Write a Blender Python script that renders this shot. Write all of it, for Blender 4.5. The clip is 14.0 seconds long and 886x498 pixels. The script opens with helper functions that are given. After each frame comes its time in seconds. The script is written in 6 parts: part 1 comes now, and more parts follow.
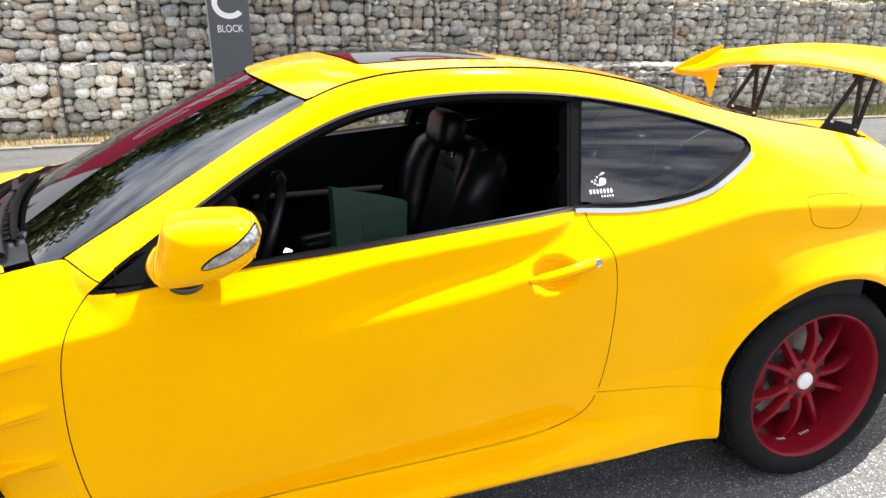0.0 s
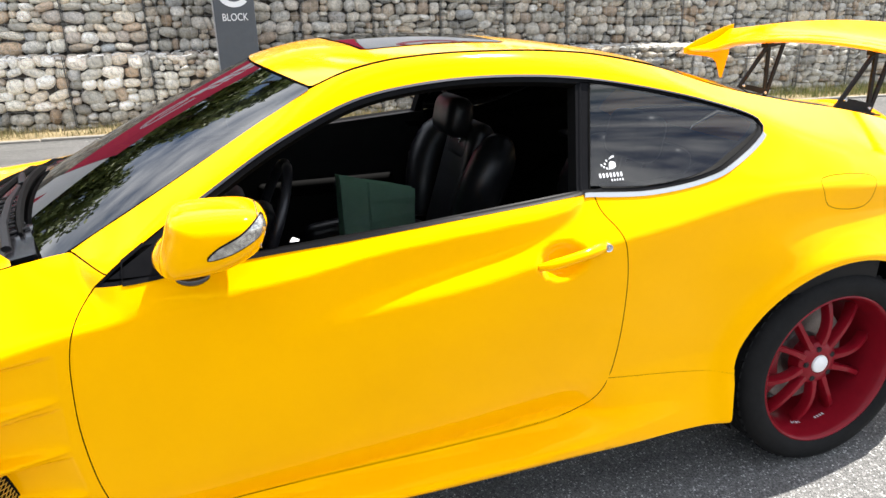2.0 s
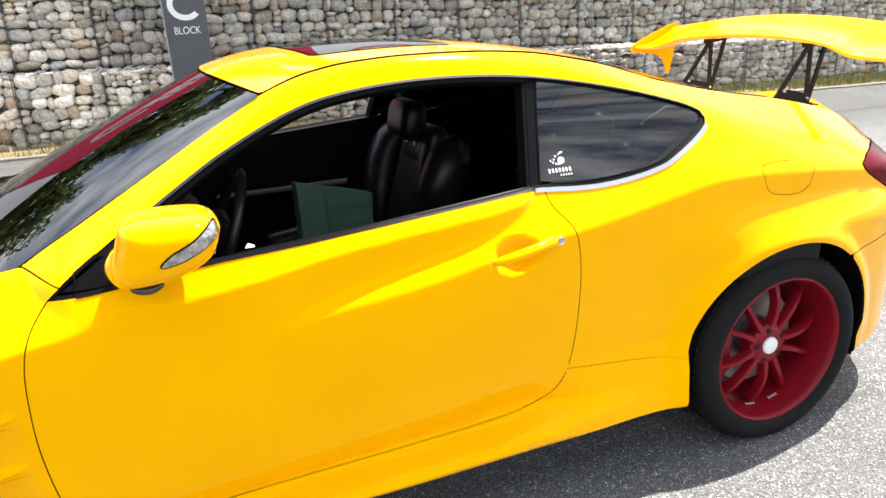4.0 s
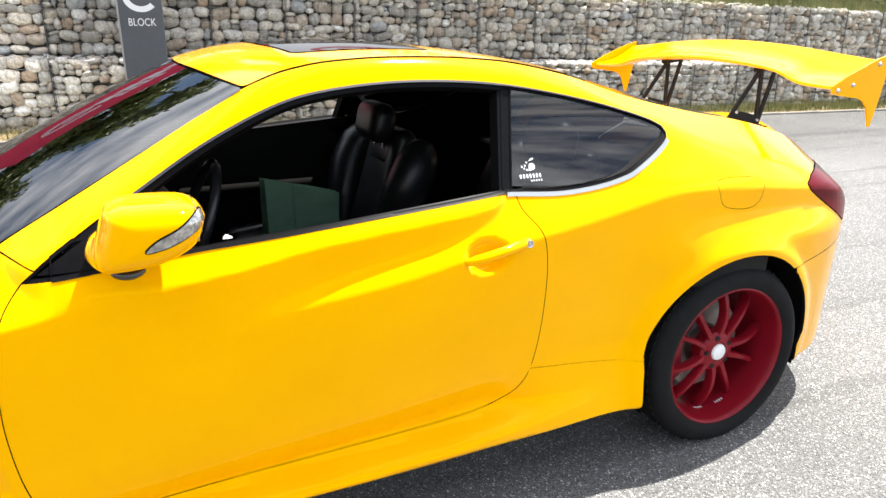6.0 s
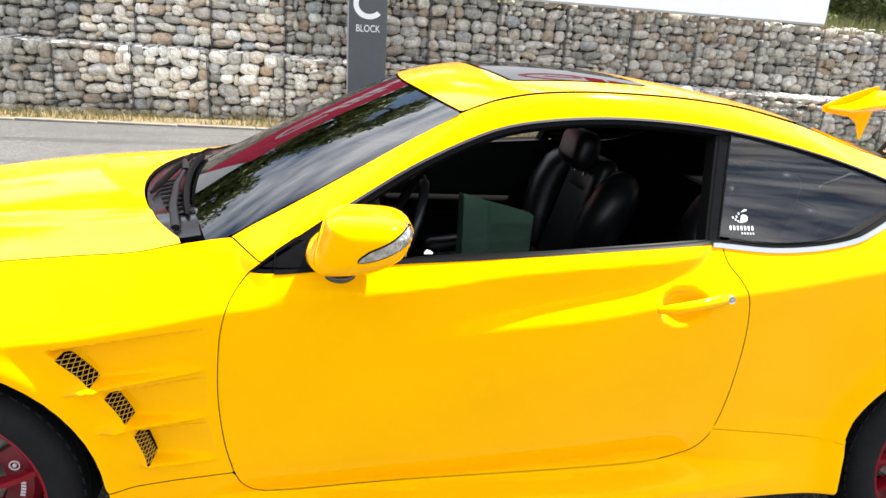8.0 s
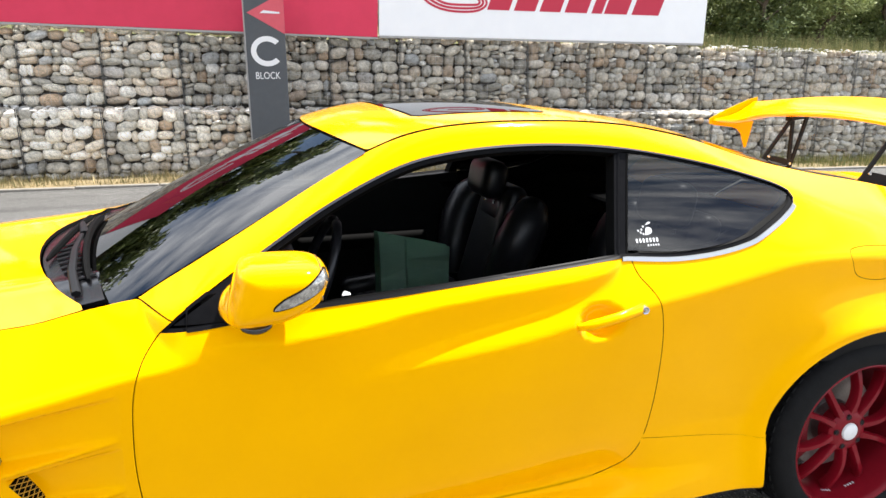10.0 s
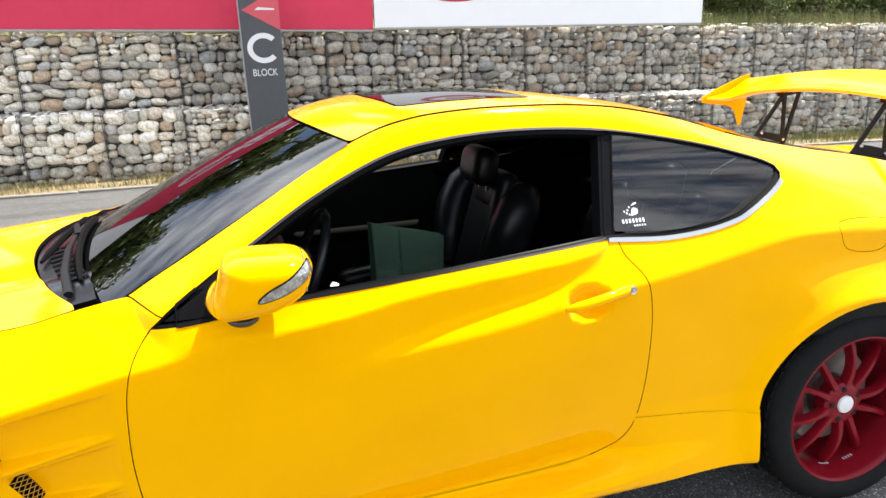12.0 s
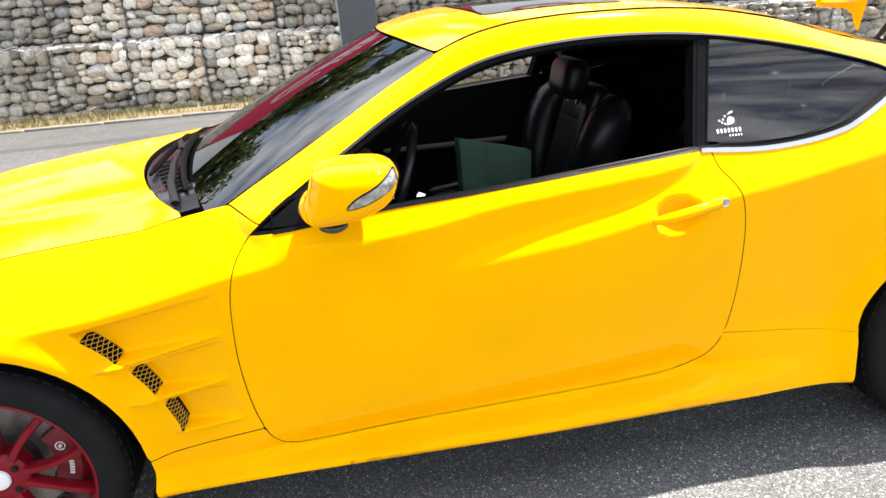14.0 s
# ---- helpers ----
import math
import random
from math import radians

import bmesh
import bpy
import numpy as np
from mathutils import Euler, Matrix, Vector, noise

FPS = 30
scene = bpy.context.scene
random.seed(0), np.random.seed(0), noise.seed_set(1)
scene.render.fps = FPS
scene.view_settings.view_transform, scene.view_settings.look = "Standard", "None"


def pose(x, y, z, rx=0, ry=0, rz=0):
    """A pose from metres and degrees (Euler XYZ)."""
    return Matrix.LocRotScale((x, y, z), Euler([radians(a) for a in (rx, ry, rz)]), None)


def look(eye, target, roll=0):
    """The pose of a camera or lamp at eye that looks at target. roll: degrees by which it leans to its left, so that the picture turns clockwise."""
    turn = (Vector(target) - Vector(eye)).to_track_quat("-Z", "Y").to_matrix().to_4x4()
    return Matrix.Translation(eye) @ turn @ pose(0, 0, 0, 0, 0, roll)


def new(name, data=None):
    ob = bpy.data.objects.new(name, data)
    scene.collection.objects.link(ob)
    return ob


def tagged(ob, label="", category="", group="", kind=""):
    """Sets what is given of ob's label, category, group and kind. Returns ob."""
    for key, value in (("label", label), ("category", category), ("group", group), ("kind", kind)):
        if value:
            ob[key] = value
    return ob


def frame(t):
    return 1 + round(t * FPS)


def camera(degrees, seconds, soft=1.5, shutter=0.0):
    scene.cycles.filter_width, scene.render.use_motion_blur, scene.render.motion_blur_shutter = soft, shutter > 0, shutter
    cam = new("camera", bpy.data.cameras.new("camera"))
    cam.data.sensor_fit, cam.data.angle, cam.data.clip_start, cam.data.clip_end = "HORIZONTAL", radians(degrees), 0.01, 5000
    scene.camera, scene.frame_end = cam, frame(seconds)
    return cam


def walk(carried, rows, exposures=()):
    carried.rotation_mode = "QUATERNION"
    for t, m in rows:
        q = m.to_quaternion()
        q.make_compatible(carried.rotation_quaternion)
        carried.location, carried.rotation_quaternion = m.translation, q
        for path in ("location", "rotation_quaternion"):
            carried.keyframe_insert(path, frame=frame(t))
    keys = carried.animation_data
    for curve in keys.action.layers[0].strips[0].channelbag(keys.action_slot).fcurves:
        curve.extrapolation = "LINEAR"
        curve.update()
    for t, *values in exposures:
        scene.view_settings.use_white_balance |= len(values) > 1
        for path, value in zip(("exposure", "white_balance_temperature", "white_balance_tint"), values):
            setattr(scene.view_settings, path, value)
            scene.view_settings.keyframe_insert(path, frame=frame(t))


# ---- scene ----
cam = camera(63.9, 14.0)
PATH = [
    (0, (1.031, -2.474, 1.486), (1.628, -0.669, 0.864), -0.5),
    (0.5, (1.03, -2.473, 1.488), (1.627, -0.669, 0.863), -0.7),
    (1, (1.033, -2.472, 1.486), (1.629, -0.671, 0.85), -1.0),
    (1.5, (1.035, -2.465, 1.486), (1.622, -0.666, 0.838), -1.4),
    (2, (1.04, -2.457, 1.482), (1.607, -0.656, 0.824), -1.6),
    (2.5, (1.036, -2.468, 1.482), (1.593, -0.664, 0.821), -1.9),
    (3, (1.042, -2.474, 1.478), (1.615, -0.675, 0.818), -2.6),
    (3.5, (1.066, -2.486, 1.474), (1.681, -0.698, 0.822), -3.5),
    (6, (0.967, -2.523, 1.466), (1.767, -0.8, 0.84), 0.3),
    (6.5, (1.024, -2.488, 1.478), (1.689, -0.747, 0.75), -1.0),
    (7, (0.985, -2.498, 1.498), (1.289, -0.673, 0.74), -6.8),
    (7.5, (0.943, -2.496, 1.518), (1.281, -0.69, 0.729), -1.7),
    (8, (0.925, -2.511, 1.515), (1.252, -0.635, 0.905), 3.5),
    (8.5, (0.932, -2.515, 1.515), (1.342, -0.628, 0.993), 3.3),
    (9, (0.93, -2.509, 1.518), (1.419, -0.628, 1.046), 1.6),
    (11.5, (0.975, -2.528, 1.503), (1.518, -0.687, 0.944), -1.1),
    (12, (0.988, -2.542, 1.507), (1.511, -0.686, 0.976), -2.5),
    (12.5, (0.981, -2.54, 1.505), (1.518, -0.694, 0.953), -3.6),
    (13, (1.006, -2.562, 1.499), (1.275, -0.689, 0.849), -4.6),
    (13.5, (1.011, -2.569, 1.485), (1.275, -0.722, 0.763), -5.4),
    (14, (0.995, -2.576, 1.48), (1.244, -0.726, 0.761), -4.7),
]
# the camera's own exposure drifts a little as the bright hoardings come into view
EXPOSURES = [(0, 1.38), (3.5, 1.45), (6, 1.47), (7, 1.51), (7.5, 1.53), (8, 1.53), (8.5, 1.43), (9, 1.33), (11.5, 1.37), (12.5, 1.37), (13, 1.45), (14, 1.51)]
walk(cam, [(t, look(eye, target, roll)) for t, eye, target, roll in PATH], EXPOSURES)

# ---- sky and sun ----
SUN_DIR = Vector((0.42, 0.105, 1.0)).normalized()
world = bpy.data.worlds.new("sky")
scene.world = world
world.use_nodes = True
wt = world.node_tree
wt.nodes.clear()
w_out = wt.nodes.new("ShaderNodeOutputWorld")
w_bg = wt.nodes.new("ShaderNodeBackground")
w_sky = wt.nodes.new("ShaderNodeTexSky")
w_sky.sky_type = "NISHITA"
w_sky.sun_disc = False
w_sky.sun_elevation = math.asin(SUN_DIR.z)
w_sky.sun_rotation = math.atan2(SUN_DIR.x, SUN_DIR.y)
w_sky.air_density, w_sky.dust_density, w_sky.ozone_density = 1.0, 1.5, 1.0
w_co = wt.nodes.new("ShaderNodeTexCoord")
w_map = wt.nodes.new("ShaderNodeMapping")
w_map.inputs["Scale"].default_value = (1.3, 1.3, 5.5)
w_noise = wt.nodes.new("ShaderNodeTexNoise")
w_noise.inputs["Scale"].default_value = 2.2
w_noise.inputs["Detail"].default_value = 7.0
w_noise.inputs["Roughness"].default_value = 0.58
w_ramp = wt.nodes.new("ShaderNodeValToRGB")
w_ramp.color_ramp.elements[0].position = 0.40
w_ramp.color_ramp.elements[1].position = 0.64
w_mix = wt.nodes.new("ShaderNodeMix")
w_mix.data_type = "RGBA"
w_mix.inputs[7].default_value = (13.0, 13.3, 13.8, 1)
wt.links.new(w_co.outputs["Generated"], w_map.inputs["Vector"])
wt.links.new(w_map.outputs[0], w_noise.inputs["Vector"])
wt.links.new(w_noise.outputs["Fac"], w_ramp.inputs[0])
wt.links.new(w_ramp.outputs["Color"], w_mix.inputs[0])
wt.links.new(w_sky.outputs[0], w_mix.inputs[6])
wt.links.new(w_mix.outputs[2], w_bg.inputs["Color"])
w_bg.inputs["Strength"].default_value = 0.075
wt.links.new(w_bg.outputs[0], w_out.inputs["Surface"])
sun = new("sun", bpy.data.lights.new("sun", "SUN"))
sun.data.energy = 5.0
sun.data.angle = radians(0.6)
sun.data.color = (1.0, 0.96, 0.9)
sun.matrix_world = look(SUN_DIR * 40, (0, 0, 0))

# ---- materials ----
def material(name, colour=(0.5, 0.5, 0.5), rough=0.5, metal=0.0, coat=0.0, spec=0.5):
    m = bpy.data.materials.new(name)
    m.use_nodes = True
    b = m.node_tree.nodes["Principled BSDF"]
    b.inputs["Base Color"].default_value = (*colour, 1)
    b.inputs["Roughness"].default_value = rough
    b.inputs["Metallic"].default_value = metal
    b.inputs["Coat Weight"].default_value = coat
    b.inputs["Coat Roughness"].default_value = 0.03
    b.inputs["Specular IOR Level"].default_value = spec
    return m


def node(m, kind, **inputs):
    n = m.node_tree.nodes.new(kind)
    for key, value in inputs.items():
        n.inputs[key.replace("_", " ")].default_value = value
    return n


def join(m, a, b):
    m.node_tree.links.new(a, b)


def bsdf(m):
    return m.node_tree.nodes["Principled BSDF"]


def coords(m, scale=(1, 1, 1), out="Object"):
    c, mp = node(m, "ShaderNodeTexCoord"), node(m, "ShaderNodeMapping", Scale=scale)
    join(m, c.outputs[out], mp.inputs["Vector"])
    return mp.outputs[0]


def ramp(m, source, stops):
    r = node(m, "ShaderNodeValToRGB")
    els = r.color_ramp.elements
    while len(els) < len(stops):
        els.new(0.5)
    for e, (p, c) in zip(els, stops):
        e.position, e.color = p, (*c, 1) if len(c) == 3 else c
    join(m, source, r.inputs[0])
    return r.outputs["Color"]


def blend(m, fac, a, b, mode="MIX"):
    n = node(m, "ShaderNodeMix")
    n.data_type, n.blend_type = "RGBA", mode
    for value, socket in ((fac, n.inputs[0]), (a, n.inputs[6]), (b, n.inputs[7])):
        if isinstance(value, (int, float)):
            socket.default_value = value
        elif isinstance(value, tuple):
            socket.default_value = (*value, 1)
        else:
            join(m, value, socket)
    return n.outputs[2]


def bump(m, source, strength, distance):
    n = node(m, "ShaderNodeBump", Strength=strength, Distance=distance)
    join(m, source, n.inputs["Height"])
    join(m, n.outputs[0], bsdf(m).inputs["Normal"])
    return n


def noise_tex(m, vec, scale, detail=4.0, rough=0.5):
    n = node(m, "ShaderNodeTexNoise", Scale=scale, Detail=detail, Roughness=rough)
    join(m, vec, n.inputs["Vector"])
    return n.outputs["Fac"]


def varied(name, dark, light, scale, rough=0.6, bump_height=0.0, metal=0.0, fine=6.0, spec=0.3):
    """A surface whose colour wanders between two tones at a coarse and a fine scale."""
    m = material(name, light, rough, metal)
    v = coords(m)
    coarse, grain = noise_tex(m, v, scale), noise_tex(m, v, scale * fine, 6.0, 0.65)
    both = blend(m, 0.5, coarse, grain)
    join(m, ramp(m, both, [(0.3, dark), (0.7, light)]), bsdf(m).inputs["Base Color"])
    if max(light) < 0.03:
        bsdf(m).inputs["Specular IOR Level"].default_value = spec
    if bump_height:
        bump(m, grain, 0.6, bump_height)
    return m


# glossy solid yellow over a clear coat, with faint dust
PAINT = material("yellow_paint", (0.93, 0.45, 0.0), 0.08, coat=0.01, spec=0.55)
bsdf(PAINT).inputs["Specular Tint"].default_value = (1.0, 0.74, 0.0, 1)
_v = coords(PAINT)
_n = noise_tex(PAINT, _v, 3.0, 5.0)
join(PAINT, ramp(PAINT, _n, [(0.3, (0.90, 0.42, 0.0)), (0.7, (0.95, 0.45, 0.0))]), bsdf(PAINT).inputs["Base Color"])
_d = noise_tex(PAINT, _v, 60.0, 4.0, 0.7)
join(PAINT, ramp(PAINT, _d, [(0.4, (0.02,) * 3), (0.8, (0.09,) * 3)]), bsdf(PAINT).inputs["Coat Roughness"])

BLACK_TRIM = varied("black_trim", (0.004, 0.004, 0.0048), (0.007, 0.007, 0.008), 8, 0.4, spec=0.05)
RUBBER_SEAL = varied("rubber_seal", (0.003, 0.003, 0.003), (0.006, 0.006, 0.006), 20, 0.6, spec=0.04)
CABIN_BLACK = varied("cabin_plastic", (0.005, 0.005, 0.0055), (0.009, 0.009, 0.0095), 25, 0.55, 0.0005, spec=0.15)
LEATHER = varied("black_leather", (0.010, 0.010, 0.012), (0.018, 0.018, 0.021), 30, 0.36, 0.0008, spec=0.5)
# underbody black, also painted on panel rims as the shade of shut lines
SHELL_GAP_BLACK = material("underbody_gap_black", (0.006, 0.006, 0.006), 0.9, spec=0.05)
CHROME = material("satin_chrome", (0.55, 0.55, 0.56), 0.22, 1.0)
DULL_CHROME = material("dull_chrome", (0.58, 0.58, 0.58), 0.28, 1.0)
DARK_CHROME = material("dark_chrome", (0.10, 0.10, 0.105), 0.25, 1.0)
COWL_BLACK = varied("cowl_black", (0.004, 0.004, 0.005), (0.008, 0.008, 0.009), 12, 0.22, spec=0.9)
STEEL = varied("cast_steel", (0.16, 0.15, 0.14), (0.32, 0.31, 0.3), 20, 0.38, metal=1.0)
WHEEL_RED = varied("wheel_red", (0.16, 0.004, 0.010), (0.22, 0.006, 0.014), 6, 0.30)
bsdf(WHEEL_RED).inputs["Specular IOR Level"].default_value = 0.2
CALIPER_RED = varied("caliper_red", (0.13, 0.005, 0.01), (0.19, 0.008, 0.014), 12, 0.45)
WHITE_PLASTIC = material("white_plastic", (0.78, 0.78, 0.78), 0.35)
TYRE = varied("tyre_rubber", (0.006, 0.006, 0.0063), (0.012, 0.012, 0.0123), 12, 0.75, 0.001, spec=0.12)
METAL_BLACK = varied("black_powder_coat", (0.007, 0.007, 0.008), (0.013, 0.013, 0.014), 15, 0.4, spec=0.15)
BAG_GREEN = varied("green_paper", (0.30, 0.50, 0.37), (0.37, 0.58, 0.44), 5, 0.6, 0.001)
LAMP_RED = material("lamp_red", (0.10, 0.002, 0.006), 0.2, coat=0.0, spec=0.06)
INDICATOR = varied("indicator_reflector", (0.02, 0.02, 0.02), (0.75, 0.74, 0.70), 45, 0.15, metal=0.8, fine=3.0)
LAMP_CLEAR = varied("indicator_lens", (0.03, 0.03, 0.03), (0.62, 0.61, 0.58), 22, 0.12, metal=0.7)
DECAL_WHITE = material("white_decal", (0.75, 0.76, 0.78), 0.5)


def glass(name, tint, ior=1.55):
    m = bpy.data.materials.new(name)
    m.use_nodes = True
    t = m.node_tree
    t.nodes.clear()
    out, mix = t.nodes.new("ShaderNodeOutputMaterial"), t.nodes.new("ShaderNodeMixShader")
    clear, gloss = t.nodes.new("ShaderNodeBsdfTransparent"), t.nodes.new("ShaderNodeBsdfGlossy")
    fres = t.nodes.new("ShaderNodeFresnel")
    fres.inputs["IOR"].default_value = ior
    clear.inputs[0].default_value = (*tint, 1)
    gloss.inputs["Roughness"].default_value = 0.0
    t.links.new(fres.outputs[0], mix.inputs[0])
    t.links.new(clear.outputs[0], mix.inputs[1])
    t.links.new(gloss.outputs[0], mix.inputs[2])
    t.links.new(mix.outputs[0], out.inputs[0])
    return m


GLASS_SCREEN = glass("windscreen_glass", (0.05, 0.055, 0.055), 2.1)
GLASS_TINT = glass("privacy_glass", (0.24, 0.245, 0.25), 1.7)
GLASS_CLEAR = glass("clear_glass", (0.45, 0.48, 0.47))

# old sun-bleached asphalt: pale stones in a dark binder, worn patches, tyre marks
ASPHALT = material("asphalt", (0.2, 0.2, 0.2), 0.85)
_v = coords(ASPHALT)
_vor = node(ASPHALT, "ShaderNodeTexVoronoi", Scale=210.0)
join(ASPHALT, _v, _vor.inputs["Vector"])
_grit = ramp(ASPHALT, _vor.outputs["Color"], [(0.08, (0.065, 0.0645, 0.063)), (0.5, (0.165, 0.163, 0.157)), (0.80, (0.25, 0.247, 0.24)), (0.94, (0.82, 0.81, 0.78))])
_patch = ramp(ASPHALT, noise_tex(ASPHALT, _v, 0.7, 6.0, 0.6), [(0.3, (0.72,) * 3), (0.7, (1.0,) * 3)])
_marks = ramp(ASPHALT, noise_tex(ASPHALT, coords(ASPHALT, (0.12, 2.6, 1)), 1.0, 5.0, 0.6), [(0.52, (1.0,) * 3), (0.68, (0.62,) * 3)])
_sep = node(ASPHALT, "ShaderNodeSeparateXYZ")
join(ASPHALT, _v, _sep.inputs[0])
_lane_at = node(ASPHALT, "ShaderNodeMath")
_lane_at.operation, _lane_at.inputs[1].default_value = "MULTIPLY", 0.1
join(ASPHALT, _sep.outputs["Y"], _lane_at.inputs[0])
_lane = ramp(ASPHALT, _lane_at.outputs[0], [(0.22, (1.0,) * 3), (0.42, (0.60, 0.595, 0.585))])
_marks = blend(ASPHALT, 1.0, _marks, _lane, "MULTIPLY")
_c = blend(ASPHALT, 1.0, blend(ASPHALT, 1.0, _grit, _patch, "MULTIPLY"), _marks, "MULTIPLY")
join(ASPHALT, _c, bsdf(ASPHALT).inputs["Base Color"])
bump(ASPHALT, _vor.outputs["Distance"], 1.0, 0.005)

CONCRETE = varied("kerb_concrete", (0.12, 0.11, 0.095), (0.26, 0.245, 0.21), 3, 0.85, 0.003)
SOIL = varied("dry_soil", (0.10, 0.08, 0.04), (0.29, 0.22, 0.11), 5, 0.9, 0.02)


def grass_material(name, stops):
    m = material(name, stops[1][1], 0.7)
    join(m, ramp(m, node(m, "ShaderNodeNewGeometry").outputs["Random Per Island"], stops), bsdf(m).inputs["Base Color"])
    return m


GRASS_DRY = grass_material("dry_grass", [(0.0, (0.09, 0.10, 0.03)), (0.4, (0.20, 0.17, 0.065)), (0.7, (0.34, 0.26, 0.12)), (1.0, (0.55, 0.44, 0.24))])
GRASS_GREEN = grass_material("green_grass", [(0.0, (0.08, 0.12, 0.025)), (0.4, (0.15, 0.17, 0.045)), (0.7, (0.27, 0.24, 0.08)), (1.0, (0.42, 0.36, 0.16))])

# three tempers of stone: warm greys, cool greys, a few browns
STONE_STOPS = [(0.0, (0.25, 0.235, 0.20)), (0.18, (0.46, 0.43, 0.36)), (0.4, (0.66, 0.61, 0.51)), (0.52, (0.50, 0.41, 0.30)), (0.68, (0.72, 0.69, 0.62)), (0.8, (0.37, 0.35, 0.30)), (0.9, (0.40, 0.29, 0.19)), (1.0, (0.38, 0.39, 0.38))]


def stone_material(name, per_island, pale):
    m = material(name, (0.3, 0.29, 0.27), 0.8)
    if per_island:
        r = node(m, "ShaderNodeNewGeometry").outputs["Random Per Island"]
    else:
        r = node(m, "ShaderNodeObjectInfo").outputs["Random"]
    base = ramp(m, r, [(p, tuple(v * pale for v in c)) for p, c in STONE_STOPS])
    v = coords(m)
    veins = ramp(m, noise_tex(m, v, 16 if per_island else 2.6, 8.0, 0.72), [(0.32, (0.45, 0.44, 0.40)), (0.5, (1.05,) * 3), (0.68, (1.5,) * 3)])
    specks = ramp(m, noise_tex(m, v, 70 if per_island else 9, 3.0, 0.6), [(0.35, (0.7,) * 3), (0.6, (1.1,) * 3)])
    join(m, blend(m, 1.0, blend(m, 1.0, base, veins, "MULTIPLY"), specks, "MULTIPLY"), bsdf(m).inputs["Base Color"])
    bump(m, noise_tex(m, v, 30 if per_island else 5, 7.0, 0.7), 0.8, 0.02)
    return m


# one palette twice: lightened as the sunlit left stretch, dimmed for the rest
STONE_LIT = stone_material("river_stone_lit", False, 1.55)
STONES_DIM = stone_material("river_stones_dim", True, 0.84)
WIRE = material("galvanised_wire", (0.5, 0.5, 0.5), 0.45, 0.6)
# near-white, so the binding carries the glare of sunlit stone tops
WIRE_GLINT = varied("wire_glint", (0.55, 0.54, 0.52), (0.95, 0.94, 0.92), 9, 0.5)
WIRE_DARK = material("dull_wire", (0.10, 0.10, 0.095), 0.6)
BOARD_RED = varied("board_red", (0.60, 0.018, 0.065), (0.70, 0.026, 0.085), 0.8, 0.5)
BOARD_WHITE = varied("board_white", (0.86, 0.86, 0.87), (0.92, 0.92, 0.92), 0.7, 0.5)
LOGO_RED = material("logo_red", (0.52, 0.015, 0.05), 0.5)
LOGO_GREY = material("logo_grey", (0.05, 0.06, 0.06), 0.5)
PYLON_GREY = varied("pylon_grey", (0.055, 0.062, 0.07), (0.075, 0.083, 0.092), 2, 0.5)
PYLON_EDGE = varied("pylon_edge", (0.30, 0.29, 0.28), (0.4, 0.39, 0.37), 4, 0.5)
PYLON_RED = varied("sign_red", (0.58, 0.07, 0.10), (0.66, 0.10, 0.13), 2, 0.5)
BARK = varied("bark", (0.07, 0.05, 0.035), (0.17, 0.13, 0.09), 6, 0.9, 0.01)


def leaf_material(name, a, b):
    m = material(name, a, 0.55)
    r = node(m, "ShaderNodeNewGeometry").outputs["Random Per Island"]
    join(m, ramp(m, r, [(0.0, a), (1.0, b)]), bsdf(m).inputs["Base Color"])
    bsdf(m).inputs["Transmission Weight"].default_value = 0.0
    return m


LEAF = leaf_material("leaf_green", (0.06, 0.09, 0.025), (0.24, 0.28, 0.09))
LEAF_LIGHT = leaf_material("leaf_light", (0.16, 0.21, 0.055), (0.42, 0.46, 0.18))

# ---- mesh tools ----
def mesh_of(name, verts, faces, normals=None, smooth=True):
    me = bpy.data.meshes.new(name)
    me.from_pydata([tuple(v) for v in verts], [], [tuple(int(i) for i in f) for f in faces])
    if smooth:
        me.polygons.foreach_set("use_smooth", [True] * len(me.polygons))
    if normals is not None:
        me.normals_split_custom_set_from_vertices([tuple(n) for n in normals])
    me.update()
    return me


def place(name, me, mat, parent=None, label="", category="", group="", kind=""):
    ob = new(name, me)
    me.materials.append(mat)
    # folded rims get black in place of paint: shade put into the gaps
    if len(me.polygons) and me.polygons[len(me.polygons) - 1].material_index == 1:
        me.materials.append(SHELL_GAP_BLACK)
    if parent is not None:
        ob.parent = parent
    return tagged(ob, label, category, group, kind)


def part(name, bm, mat, parent, label="", smooth=False):
    """Links a bmesh as one mesh object under a thing or a part."""
    me = bpy.data.meshes.new(name)
    bmesh.ops.recalc_face_normals(bm, faces=bm.faces[:])
    bm.to_mesh(me)
    bm.free()
    if smooth:
        me.polygons.foreach_set("use_smooth", [True] * len(me.polygons))
        me.set_sharp_from_angle(angle=radians(38))
    return place(name, me, mat, parent, label)


def thing(name, label, category, group="", at=(0, 0, 0)):
    ob = tagged(new(name), label, category, group)
    ob.location = at
    return ob


def box(x0, x1, y0, y1, z0, z1, bevel=0.0, segments=2, bm=None):
    bm = bm or bmesh.new()
    made = bmesh.ops.create_cube(bm, size=1, matrix=Matrix.LocRotScale(((x0 + x1) / 2, (y0 + y1) / 2, (z0 + z1) / 2), None, (abs(x1 - x0), abs(y1 - y0), abs(z1 - z0))))
    if bevel:
        edges = {e for v in made["verts"] for e in v.link_edges}
        bmesh.ops.bevel(bm, geom=list(edges), offset=bevel, segments=segments, affect="EDGES", profile=0.5)
    return bm


